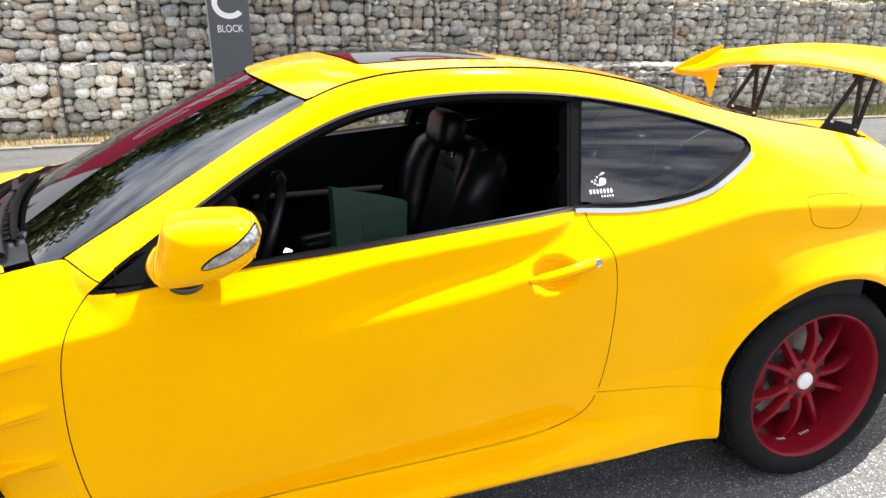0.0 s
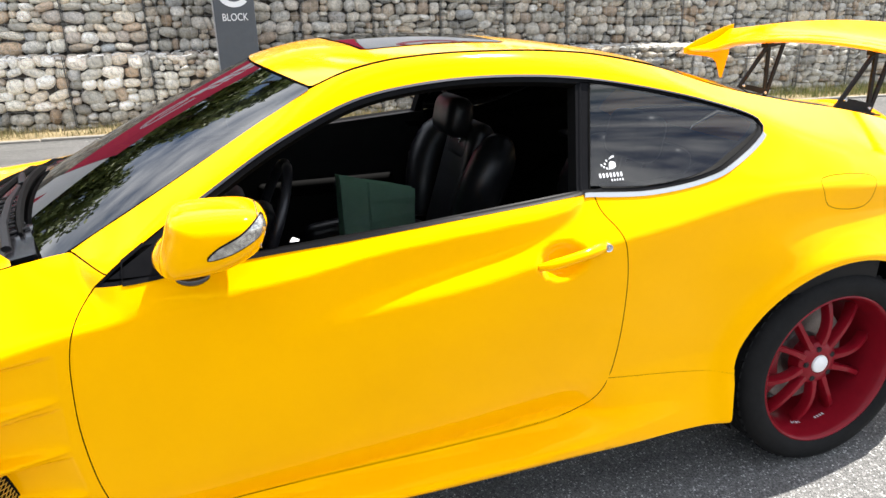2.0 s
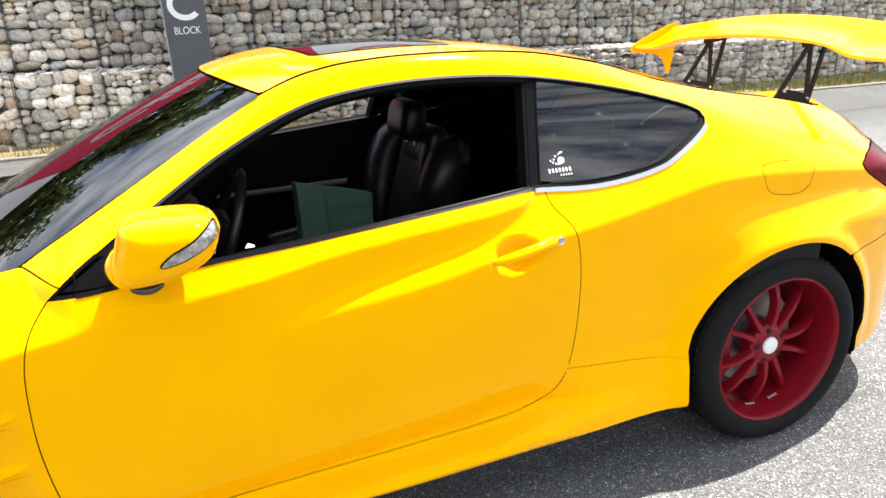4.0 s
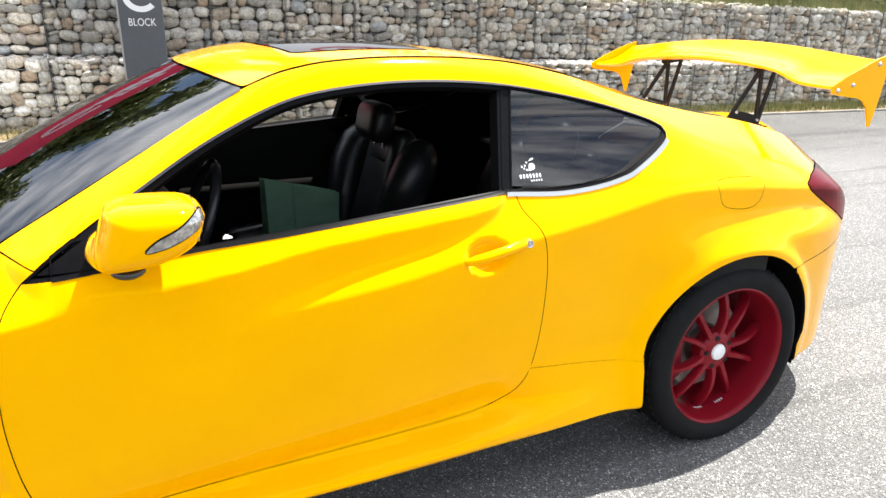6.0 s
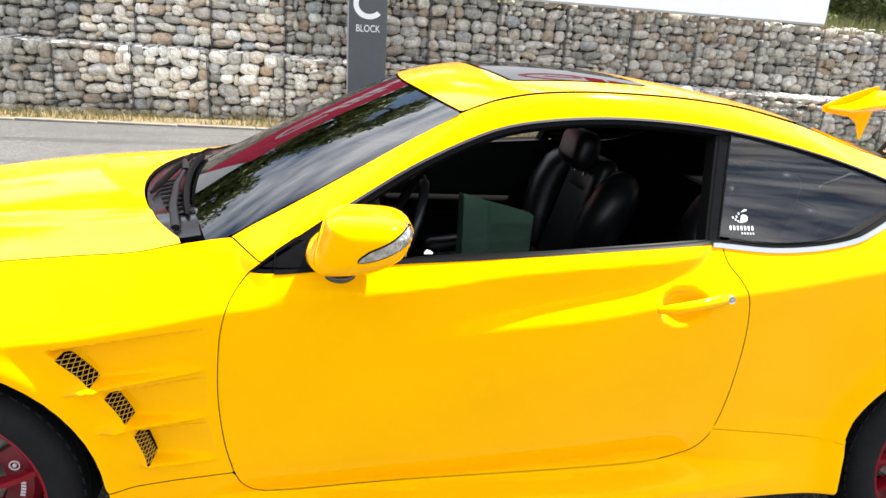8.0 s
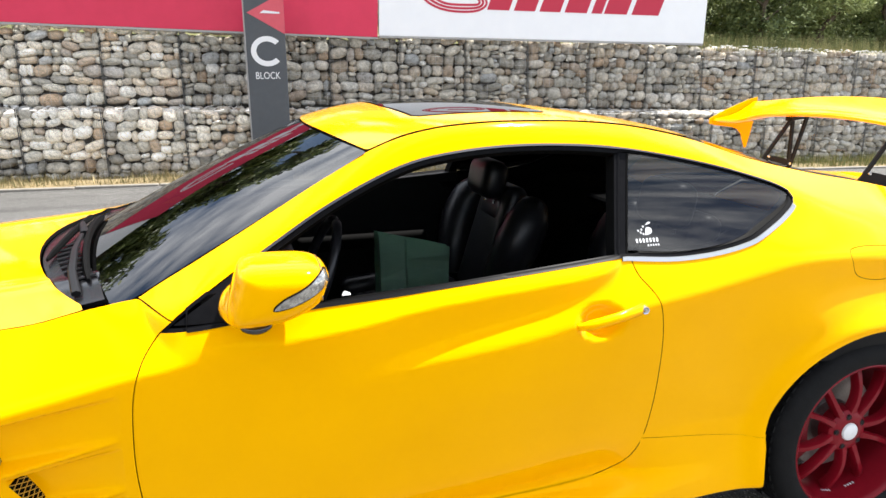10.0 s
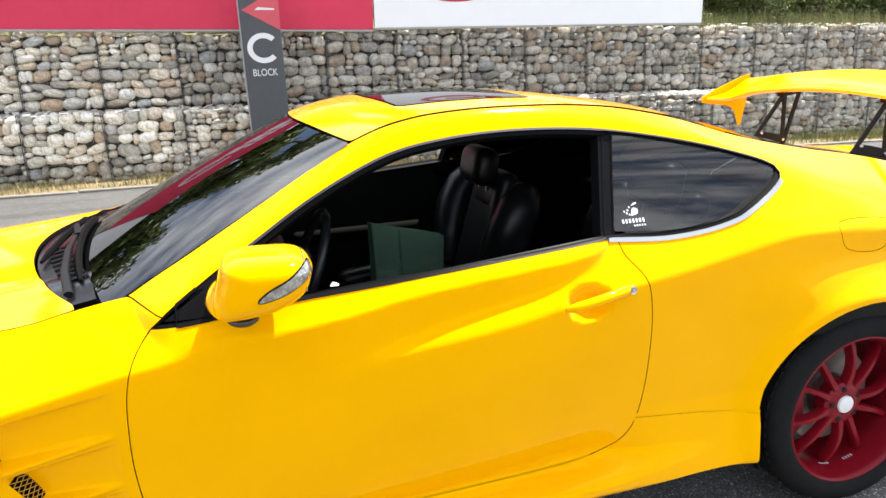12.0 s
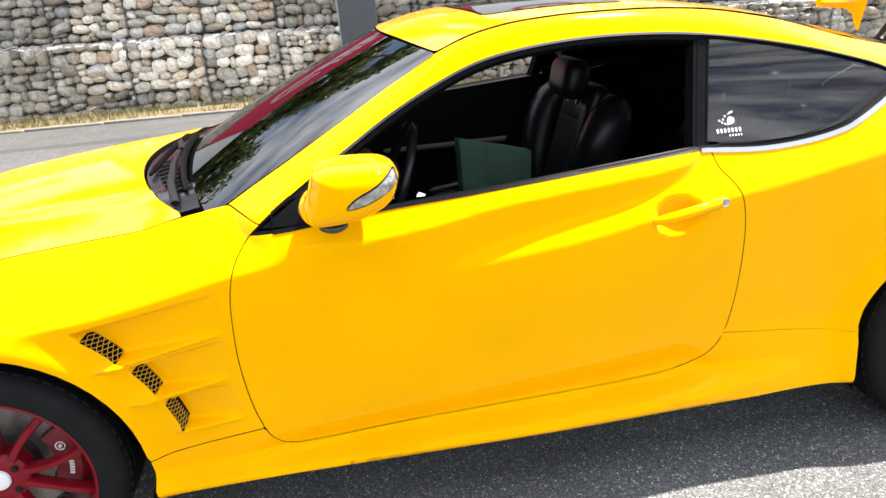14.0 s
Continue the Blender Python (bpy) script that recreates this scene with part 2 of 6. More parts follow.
def sweep(points, radius, sides=8, bm=None, cap=True, flat=1.0):
    """A tube along a line of points; radius may be a list. flat squashes it along the second axis."""
    bm = bm or bmesh.new()
    pts = [Vector(p) for p in points]
    radii = radius if isinstance(radius, (list, tuple)) else [radius] * len(pts)
    rings = []
    ref = Vector((0, 0, 1))
    for i, p in enumerate(pts):
        d = (pts[min(i + 1, len(pts) - 1)] - pts[max(i - 1, 0)]).normalized()
        if abs(d.dot(ref)) > 0.95:
            ref = Vector((0, 1, 0))
        a = d.cross(ref).normalized()
        b = a.cross(d).normalized()
        rings.append([bm.verts.new(p + radii[i] * (a * math.cos(k * 2 * math.pi / sides) + flat * b * math.sin(k * 2 * math.pi / sides))) for k in range(sides)])
    for r, s in zip(rings, rings[1:]):
        for k in range(sides):
            bm.faces.new((r[k], r[(k + 1) % sides], s[(k + 1) % sides], s[k]))
    if cap:
        bm.faces.new(rings[0][::-1])
        bm.faces.new(rings[-1])
    return bm


def lathe(profile, steps=48, closed=False, bm=None):
    """Turns (radius, y) pairs about the y axis."""
    bm = bm or bmesh.new()
    rings = [[bm.verts.new((r * math.cos(k * 2 * math.pi / steps), y, r * math.sin(k * 2 * math.pi / steps))) for k in range(steps)] for r, y in profile]
    pairs = list(zip(rings, rings[1:])) + ([(rings[-1], rings[0])] if closed else [])
    for r, s in pairs:
        for k in range(steps):
            bm.faces.new((r[k], r[(k + 1) % steps], s[(k + 1) % steps], s[k]))
    return bm


def slab(outline, normal_axis, a, b, bevel=0.0, bm=None):
    """A flat plate: an outline of (u, v) pairs pushed from a to b along an axis ('x', 'y' or 'z')."""
    bm = bm or bmesh.new()

    def at(u, v, w):
        return {"x": (w, u, v), "y": (u, w, v), "z": (u, v, w)}[normal_axis]

    lo = [bm.verts.new(at(u, v, a)) for u, v in outline]
    hi = [bm.verts.new(at(u, v, b)) for u, v in outline]
    n = len(outline)
    caps = [bm.faces.new(lo), bm.faces.new(hi[::-1])]
    for i in range(n):
        bm.faces.new((lo[i], hi[i], hi[(i + 1) % n], lo[(i + 1) % n]))
    if bevel:
        bmesh.ops.bevel(bm, geom=[e for f in caps for e in f.edges], offset=bevel, segments=2, affect="EDGES", profile=0.5)
    return bm


def smooth_curve(pts, sigma=0.03, lo=-1.3, hi=4.3, step=0.002):
    """A soft line through (x, value) pairs, as a function of x."""
    xs, vs = np.array([p[0] for p in pts], float), np.array([p[1] for p in pts], float)
    grid = np.arange(lo, hi, step)
    h, d = np.diff(xs), np.diff(vs) / np.diff(xs)
    m = np.zeros(len(xs))
    for i in range(1, len(xs) - 1):
        if d[i - 1] * d[i] > 0:
            w1, w2 = 2 * h[i] + h[i - 1], h[i] + 2 * h[i - 1]
            m[i] = (w1 + w2) / (w1 / d[i - 1] + w2 / d[i])
    m[0], m[-1] = d[0], d[-1]
    k = np.clip(np.searchsorted(xs, grid) - 1, 0, len(h) - 1)
    t = np.clip((grid - xs[k]) / h[k], 0, 1)
    val = (2 * t**3 - 3 * t**2 + 1) * vs[k] + (t**3 - 2 * t**2 + t) * h[k] * m[k] + (-2 * t**3 + 3 * t**2) * vs[k + 1] + (t**3 - t**2) * h[k] * m[k + 1]
    n = int(4 * sigma / step)
    if n > 1:
        w = np.exp(-0.5 * (np.arange(-n, n + 1) * step / sigma) ** 2)
        val = np.convolve(np.pad(val, n, mode="edge"), w / w.sum(), "valid")
    return lambda x: np.interp(x, grid, val)


def spline(pts, per=10, closed=False):
    """Dense points on a smooth line through the given 2D or 3D points."""
    p = np.array(pts, float)
    n = len(p)
    out = []
    for i in range(n if closed else n - 1):
        if closed:
            a, b, c, d = p[(i - 1) % n], p[i], p[(i + 1) % n], p[(i + 2) % n]
        else:
            a, b, c, d = p[max(i - 1, 0)], p[i], p[i + 1], p[min(i + 2, n - 1)]
        for t in np.linspace(0, 1, per, endpoint=False):
            out.append(0.5 * ((2 * b) + (c - a) * t + (2 * a - 5 * b + 4 * c - d) * t**2 + (3 * b - a - 3 * c + d) * t**3))
    if not closed:
        out.append(p[-1])
    return np.array(out)


def resample(loop, step):
    """Even points along a closed 2D loop."""
    p = np.vstack([loop, loop[:1]])
    seg = np.linalg.norm(np.diff(p, axis=0), axis=1)
    s = np.concatenate([[0], np.cumsum(seg)])
    n = max(8, int(s[-1] / step))
    at = np.linspace(0, s[-1], n, endpoint=False)
    return np.stack([np.interp(at, s, p[:, 0]), np.interp(at, s, p[:, 1])], 1)


def inside(pts, poly):
    x, y = pts[:, 0], pts[:, 1]
    hit = np.zeros(len(pts), bool)
    j = len(poly) - 1
    for i in range(len(poly)):
        xi, yi, xj, yj = *poly[i], *poly[j]
        cross = (yi > y) != (yj > y)
        if yi != yj:
            hit ^= cross & (x < (xj - xi) * (y - yi) / (yj - yi) + xi)
        j = i
    return hit


def inset(loop, amount):
    """The loop moved inwards by amount."""
    area = 0.5 * np.sum(loop[:, 0] * np.roll(loop[:, 1], -1) - np.roll(loop[:, 0], -1) * loop[:, 1])
    d = np.roll(loop, -1, 0) - np.roll(loop, 1, 0)
    d /= np.linalg.norm(d, axis=1)[:, None] + 1e-12
    n = np.stack([-d[:, 1], d[:, 0]], 1) * (1 if area > 0 else -1)
    return loop + n * amount, n


def surface_normals(surf, ab, outward, h=0.004):
    a, b = ab[:, 0], ab[:, 1]
    du = surf(a + h, b) - surf(a - h, b)
    dv = surf(a, b + h) - surf(a, b - h)
    n = np.cross(du, dv)
    n /= np.linalg.norm(n, axis=1)[:, None] + 1e-12
    o = outward if isinstance(outward, np.ndarray) else np.array(outward, float)
    flip = np.sign(n @ o)
    flip[flip == 0] = 1
    return n * flip[:, None]


def skin(name, loop, surf, outward, step=0.025, edge=0.012, gap=0.0014, lip=0.014, holes=(), raise_by=0.0, h=0.004, own_normals=True):
    """A panel: the part of a surface inside a loop of its two coordinates, with its rim folded in and set to the black
    slot, as gap shade.
    """
    from mathutils.geometry import delaunay_2d_cdt
    loops = [inset(resample(np.array(loop, float), edge), gap)] + [inset(resample(np.array(q, float), edge), -gap) for q in holes]
    rim = [q for q, _ in loops]
    lo, hi = rim[0].min(0), rim[0].max(0)
    gx, gy = np.meshgrid(np.arange(lo[0], hi[0], step), np.arange(lo[1], hi[1], step))
    gx[1::2] += step / 2
    grid = np.stack([gx.ravel(), gy.ravel()], 1)
    keep = inside(grid, rim[0])
    for q in rim[1:]:
        keep &= ~inside(grid, q)
    grid = grid[keep]
    border = np.vstack(rim)
    far = np.ones(len(grid), bool)
    for k in range(0, len(grid), 2000):
        d = ((grid[k:k + 2000, None, :] - border[None]) ** 2).sum(2).min(1)
        far[k:k + 2000] = d > (0.45 * edge + 0.2 * step) ** 2
    pts = np.vstack([border, grid[far]])
    edges, base = [], 0
    for q in rim:
        edges += [(base + i, base + (i + 1) % len(q)) for i in range(len(q))]
        base += len(q)
    v2, _, f2, *_ = delaunay_2d_cdt([Vector(p) for p in pts], edges, [], 0, 1e-7)
    v2 = np.array([tuple(v) for v in v2])
    tri = np.array([t for t in f2 if len(t) == 3])
    mid = v2[tri].mean(1)
    ok = inside(mid, rim[0])
    for q in rim[1:]:
        ok &= ~inside(mid, q)
    tri = tri[ok]
    pos = surf(v2[:, 0], v2[:, 1])
    nor = surface_normals(surf, v2, outward, h)
    pos = pos + nor * raise_by
    fn = np.cross(pos[tri[:, 1]] - pos[tri[:, 0]], pos[tri[:, 2]] - pos[tri[:, 0]])
    bad = fn @ np.array(outward, float) < 0
    tri[bad] = tri[bad][:, ::-1]
    verts, norms, faces = list(pos), list(nor), [tuple(t) for t in tri]
    top_count = len(faces)
    if lip:
        for q, n2 in loops:
            outer = surf(q[:, 0], q[:, 1])
            qn = surface_normals(surf, q, outward, h)
            outer = outer + qn * raise_by
            tangent = np.roll(outer, -1, 0) - np.roll(outer, 1, 0)
            side = np.cross(tangent, qn)
            side /= np.linalg.norm(side, axis=1)[:, None] + 1e-12
            away = surf(q[:, 0] - 0.004 * n2[:, 0], q[:, 1] - 0.004 * n2[:, 1]) - surf(q[:, 0], q[:, 1])
            side *= np.where((side * away).sum(1) < 0, -1, 1)[:, None]
            start, n = len(verts), len(q)
            verts += list(outer) + list(outer - qn * lip)
            norms += list(side) * 2
            for i in range(n):
                j = (i + 1) % n
                f = (start + i, start + j, start + n + j, start + n + i)
                a, b, c = np.array(verts[f[0]]), np.array(verts[f[1]]), np.array(verts[f[2]])
                faces.append(f if np.cross(b - a, c - b) @ side[i] > 0 else f[::-1])
    used = sorted({i for f in faces for i in f})
    new_id = {o: k for k, o in enumerate(used)}
    me = mesh_of(name, [verts[i] for i in used], [[new_id[i] for i in f] for f in faces], [norms[i] for i in used] if own_normals else None)
    me.polygons.foreach_set("material_index", [0] * top_count + [1] * (len(faces) - top_count))
    return me


def strip(name, path_a, path_b, closed=False, thick=0.0, outward=None):
    """A band between two equal rows of 3D points, with thickness along outward."""
    a, b = np.array(path_a, float), np.array(path_b, float)
    n = len(a)
    rows = [a, b]
    if thick:
        o = np.array(outward, float)
        rows = [a, a + o * thick, b + o * thick, b]
    verts = np.vstack(rows)
    faces = []
    for r in range(len(rows) - 1 + (1 if thick else 0)):
        s = (r + 1) % len(rows)
        for i in range(n if closed else n - 1):
            j = (i + 1) % n
            faces.append((r * n + i, r * n + j, s * n + j, s * n + i))
    bm = bmesh.new()
    vs = [bm.verts.new(v) for v in verts]
    for f in faces:
        bm.faces.new([vs[i] for i in f])
    return bm

# ---- ground and wall ----
WALL_X0, WALL_X1 = -9.0, 17.0


def wall_y(x):
    return 7.9 - 0.04 * x


def wall_foot(x):
    return -0.018 * max(x, 0) - 0.004


def ground_z(x, y):
    t = min(max((y - 1.5) / 5.0, 0), 1)
    t = t * t * (3 - 2 * t)
    return t * wall_foot(min(max(x, -10), 18)) - 0.001


xs = [-300, -120, -50, -25] + list(np.arange(-12, 20.1, 1.0)) + [28, 50, 120, 300]
ys = [-300, -100, -40, -15, -6, -3, -1, 1] + list(np.arange(1.5, 8.1, 0.5)) + [9, 12, 20, 50, 120, 300]
gv = [(x, y, ground_z(x, y)) for y in ys for x in xs]
gf = [(r * len(xs) + c, r * len(xs) + c + 1, (r + 1) * len(xs) + c + 1, (r + 1) * len(xs) + c) for r in range(len(ys) - 1) for c in range(len(xs) - 1)]
place("ground", mesh_of("ground", gv, gf), ASPHALT, kind="structure", label="sun-bleached grey asphalt of the paddock", category="ground")

# verge of dry soil between kerb and wall
VERGE = 0.62
vx = np.arange(WALL_X0, WALL_X1 + 0.1, 0.5)
vv, vf = [], []
for x in vx:
    for k, (dy, dz) in enumerate(((-VERGE, 0.022), (-0.4, 0.055), (-0.2, 0.07), (0.25, 0.06))):
        vv.append((x, wall_y(x) + dy, wall_foot(x) + dz + 0.02 * noise.noise((x * 1.3, k * 2.0, 0))))
for i in range(len(vx) - 1):
    for k in range(3):
        a = i * 4 + k
        vf.append((a, a + 4, a + 5, a + 1))
place("verge", mesh_of("verge", vv, vf), SOIL, kind="structure", label="strip of dry soil below the stone wall", category="verge")

# kerb stones
kerb = tagged(new("kerb"), "row of low weathered concrete kerb stones", "kerb", kind="structure")
for i in range(27):
    x = WALL_X0 + i
    y, z = wall_y(x + 0.5) - VERGE - 0.06, wall_foot(x + 0.5)
    k = part("kerb_stone", box(-0.492, 0.492, -0.025, 0.06, -0.12, 0.030, 0.010), CONCRETE, kerb)
    k.location, k.rotation_euler = (x + 0.5, y, z), (0, 0.009, -0.04)

# dry grass on the verge
rng = random.Random(4)
blades = {"dry": ([], []), "green": ([], [])}
for _ in range(30000):
    x = rng.uniform(WALL_X0 + 1, WALL_X1 - 1)
    d = rng.uniform(0.03, VERGE - 0.03)
    if noise.noise((x * 0.8, d * 3, 3)) < rng.uniform(-0.7, 0.25):
        continue
    y, z = wall_y(x) - d, wall_foot(x) + 0.03
    hgt = rng.uniform(0.05, 0.16) * (1.5 if x > 6 else 1.0)
    a, w = rng.uniform(0, 6.283), rng.uniform(0.003, 0.007)
    lx, ly = rng.uniform(-0.05, 0.05), rng.uniform(-0.05, 0.05)
    gverts, gfaces = blades["green" if x + rng.uniform(-1.5, 1.5) > 6.5 else "dry"]
    n = len(gverts)
    gverts += [(x - w * math.cos(a), y - w * math.sin(a), z), (x + w * math.cos(a), y + w * math.sin(a), z), (x + lx, y + ly, z + hgt)]
    gfaces.append((n, n + 1, n + 2))
place("grass", mesh_of("grass", *blades["dry"], smooth=False), GRASS_DRY, kind="stuff", label="sparse dry yellow grass along the foot of the wall", category="grass")
place("grass", mesh_of("grass", *blades["green"], smooth=False), GRASS_GREEN, kind="stuff", label="taller yellow-green grass along the foot of the wall", category="grass")

# gabion wall: baskets in two courses, filled with round river stones
COURSES = ((0.0, 0.93), (0.95, 1.99))
LOW_STEP, SET_BACK = 0.20, 0.17
wall = tagged(new("wall_north"), "gabion retaining wall of river stones in wire baskets", "wall", kind="structure")


def wall_point(x, d, z):
    """A point d in front of the wall's face, z above its foot; the lower course steps forward."""
    d += LOW_STEP if z < 0.94 else -SET_BACK
    k = 1 + (0.0125 if x < 2 else 0.0055) * (2 - max(x, -6))
    return (x, wall_y(x) - d, wall_foot(x) + z * k)


# backing behind the stones, coloured dark as the shade in their gaps
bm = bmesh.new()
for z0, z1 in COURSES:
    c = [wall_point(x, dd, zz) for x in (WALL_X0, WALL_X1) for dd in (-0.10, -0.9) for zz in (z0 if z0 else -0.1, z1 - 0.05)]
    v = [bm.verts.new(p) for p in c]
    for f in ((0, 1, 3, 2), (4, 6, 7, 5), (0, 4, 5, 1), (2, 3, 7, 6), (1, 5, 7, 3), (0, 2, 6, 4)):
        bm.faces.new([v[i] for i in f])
GAP_SHADE = varied("gabion_gap_shade", (0.035, 0.031, 0.026), (0.11, 0.10, 0.085), 14, 0.9, 0.03)
part("gap_backing", bm, GAP_SHADE, wall)

proto = bmesh.new()
bmesh.ops.create_icosphere(proto, subdivisions=2, radius=1.0)
ICO_V = np.array([tuple(v.co) for v in proto.verts])
ICO_F = [tuple(v.index for v in f.verts) for f in proto.faces]
proto.free()


def pebble(seed):
    """A river stone: a lumpy, flattened ball of unit half-size."""
    r = random.Random(seed)
    off = Vector((r.uniform(0, 50), r.uniform(0, 50), r.uniform(0, 50)))
    out = []
    e = r.uniform(0.62, 0.85)
    for v in ICO_V:
        k = 1.0 + 0.20 * noise.noise(Vector(v) * 0.9 + off) + 0.10 * noise.noise(Vector(v) * 2.1 + off)
        sv = np.sign(v) * np.abs(v) ** e
        out.append(sv / max(np.linalg.norm(sv), 1e-6) ** 0.35 * k)
    out = np.array(out)
    return out / np.abs(out).max(0)


PEBBLES = [pebble(i) for i in range(14)]
rng = random.Random(11)
stones = []
for z0, z1 in COURSES:
    # every basket is filled by hand, so its rows do not run on into the next
    for basket in range(27):
        b0 = WALL_X0 - 0.65 + basket
        z = z0
        while z < z1 - 0.03:
            row = min(rng.uniform(0.085, 0.175), z1 - z)
            if z1 - z - row < 0.055:
                row = z1 - z
            x = b0 + rng.uniform(0, 0.015)
            while x < b0 + 0.985:
                u = rng.random()
                w = rng.uniform(0.15, 0.29) if u < 0.5 else (rng.uniform(0.10, 0.16) if u < 0.85 else rng.uniform(0.065, 0.10))
                w = min(w, b0 + 1.0 - x) if b0 + 1.0 - x - w > 0.05 else b0 + 1.0 - x
                if w < 0.14 and row > 0.11 and rng.random() < 0.6:
                    cut = rng.uniform(0.36, 0.64)
                    stones.append((x + w / 2, z + row * cut / 2, w, row * cut))
                    stones.append((x + w / 2 + rng.uniform(-0.015, 0.015), z + row * (1 + cut) / 2, w * rng.uniform(0.85, 1.0), row * (1 - cut)))
                else:
                    stones.append((x + w / 2, z + row / 2 + rng.uniform(-0.022, 0.022), w, row * rng.uniform(0.88, 1.16)))
                x += w * rng.uniform(0.95, 1.0)
            z += row * 0.97
# the open top of the lower course, where it steps forward of the upper one
ledge_stones = []
for back in (0.14, 0.27):
    x = WALL_X0
    while x < WALL_X1:
        w = rng.uniform(0.09, 0.2)
        ledge_stones.append((x + w / 2, back + rng.uniform(-0.02, 0.02), w))
        x += w
near, rest_v, rest_f = [], [], []
stone_meshes = [mesh_of("stone", p, ICO_F) for p in PEBBLES]
for i, (x, z, w, hgt) in enumerate(stones):
    k = rng.randrange(14)
    dep = rng.uniform(0.07, 0.11)
    centre = Vector(wall_point(x, rng.uniform(-0.085, -0.03), min(max(z, 0.03), 1.955)))
    roll, yaw = rng.uniform(-0.34, 0.34), rng.uniform(-0.3, 0.3)
    m = Matrix.LocRotScale(centre, Euler((rng.uniform(-0.2, 0.2), roll, yaw)), (w * 0.54, dep, hgt * 0.545))
    # the left stretch takes the copy with sunlight put into its colour
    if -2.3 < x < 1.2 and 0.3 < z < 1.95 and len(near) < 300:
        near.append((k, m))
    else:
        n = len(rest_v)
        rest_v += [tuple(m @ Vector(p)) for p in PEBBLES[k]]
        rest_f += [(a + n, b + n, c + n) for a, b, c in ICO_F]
for x, back, w in ledge_stones:
    k = rng.randrange(14)
    m = Matrix.LocRotScale(Vector(wall_point(x, -back, 0.895 + rng.uniform(-0.015, 0.012))), Euler((0, rng.uniform(-0.2, 0.2), rng.uniform(-0.4, 0.4))), (w * 0.53, 0.075, 0.055))
    n = len(rest_v)
    rest_v += [tuple(m @ Vector(p)) for p in PEBBLES[k]]
    rest_f += [(a + n, b + n, c + n) for a, b, c in ICO_F]
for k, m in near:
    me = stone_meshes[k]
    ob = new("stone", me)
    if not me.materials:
        me.materials.append(STONE_LIT)
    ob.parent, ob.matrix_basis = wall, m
place("stones", mesh_of("stones", rest_v, rest_f), STONES_DIM, wall, kind="stuff")

# basket wires: posts between baskets, binding along the top of each course, whitened as sun on the stone tops, and a
# thin mesh
for z0, z1 in COURSES:
    bm = bmesh.new()
    x = WALL_X0 if z1 < 1.5 else 8.45
    while x < WALL_X1:
        ln = rng.uniform(0.03, 0.13)
        for lane in range(2):
            d0, h0 = rng.uniform(-0.03, 0.05), rng.uniform(-0.028, 0.022)
            pts = [Vector(wall_point(x + ln * s, d0 + 0.02 * noise.noise((x * 3 + s * 5, lane * 3.1, z1)), z1 + h0 + 0.03 * noise.noise((x * 2 + s * 4, lane * 7.0, z1)))) for s in np.linspace(0, 1, 4)]
            sweep(pts, rng.uniform(0.003, 0.010), 5, bm)
        x += ln * rng.uniform(0.9, 2.2)
    part("binding_glint", bm, WIRE_GLINT, wall, "short binding wires whitened as sun glints along the basket tops", True)
    x = WALL_X0 + 0.35
    while x < WALL_X1:
        bm = bmesh.new()
        lean = rng.uniform(-0.02, 0.02)
        sweep([wall_point(x + lean * t, 0.022, z0 + (z1 - z0) * t) for t in np.linspace(0, 1, 6)], 0.006, 6, bm)
        sweep([wall_point(x + 0.02 + lean * t, 0.018, z0 + (z1 - z0) * t) for t in np.linspace(0, 1, 6)], 0.004, 5, bm)
        part("basket_seam", bm, WIRE_DARK, wall, "dark wire seam between two baskets", True)
        x += 1.0
bm = bmesh.new()
for x in np.arange(WALL_X0, 13.0, 0.1):
    for z0, z1 in COURSES:
        sweep([wall_point(x, 0.035, z0), wall_point(x, 0.04, (z0 + z1) / 2), wall_point(x, 0.03, z1)], 0.0016, 3, bm, False)
for zz in np.arange(0.1, 1.95, 0.1):
    sweep([wall_point(x, 0.036, zz) for x in np.arange(WALL_X0, 13.0, 0.8)], 0.0016, 3, bm, False)
part("basket_mesh", bm, WIRE, wall, "thin welded wire mesh")

# bank behind the wall
bv, bf = [], []
bx = np.arange(-60, 80.1, 4.0)
prof = ((-0.85, 1.66), (-1.4, 1.80), (-2.5, 2.0), (-6, 2.6), (-12, 3.4), (-30, 4.2))
for x in bx:
    for d, z in prof:
        xc = min(max(x, -10), 18)
        bv.append((x, wall_y(xc) - d, wall_foot(xc) + z + 0.1 * noise.noise((x * 0.5, d, 0))))
for i in range(len(bx) - 1):
    for k in range(len(prof) - 1):
        a = i * len(prof) + k
        bf.append((a, a + len(prof), a + len(prof) + 1, a + 1))
TURF = varied("rough_turf", (0.06, 0.075, 0.02), (0.16, 0.15, 0.05), 2, 0.9, 0.03)
place("bank", mesh_of("bank", bv, bf), TURF, kind="structure", label="grassy bank behind the stone wall", category="bank")

# ---- hoardings on the wall ----
BOARD_W, BOARD_H = 5.24, 1.5


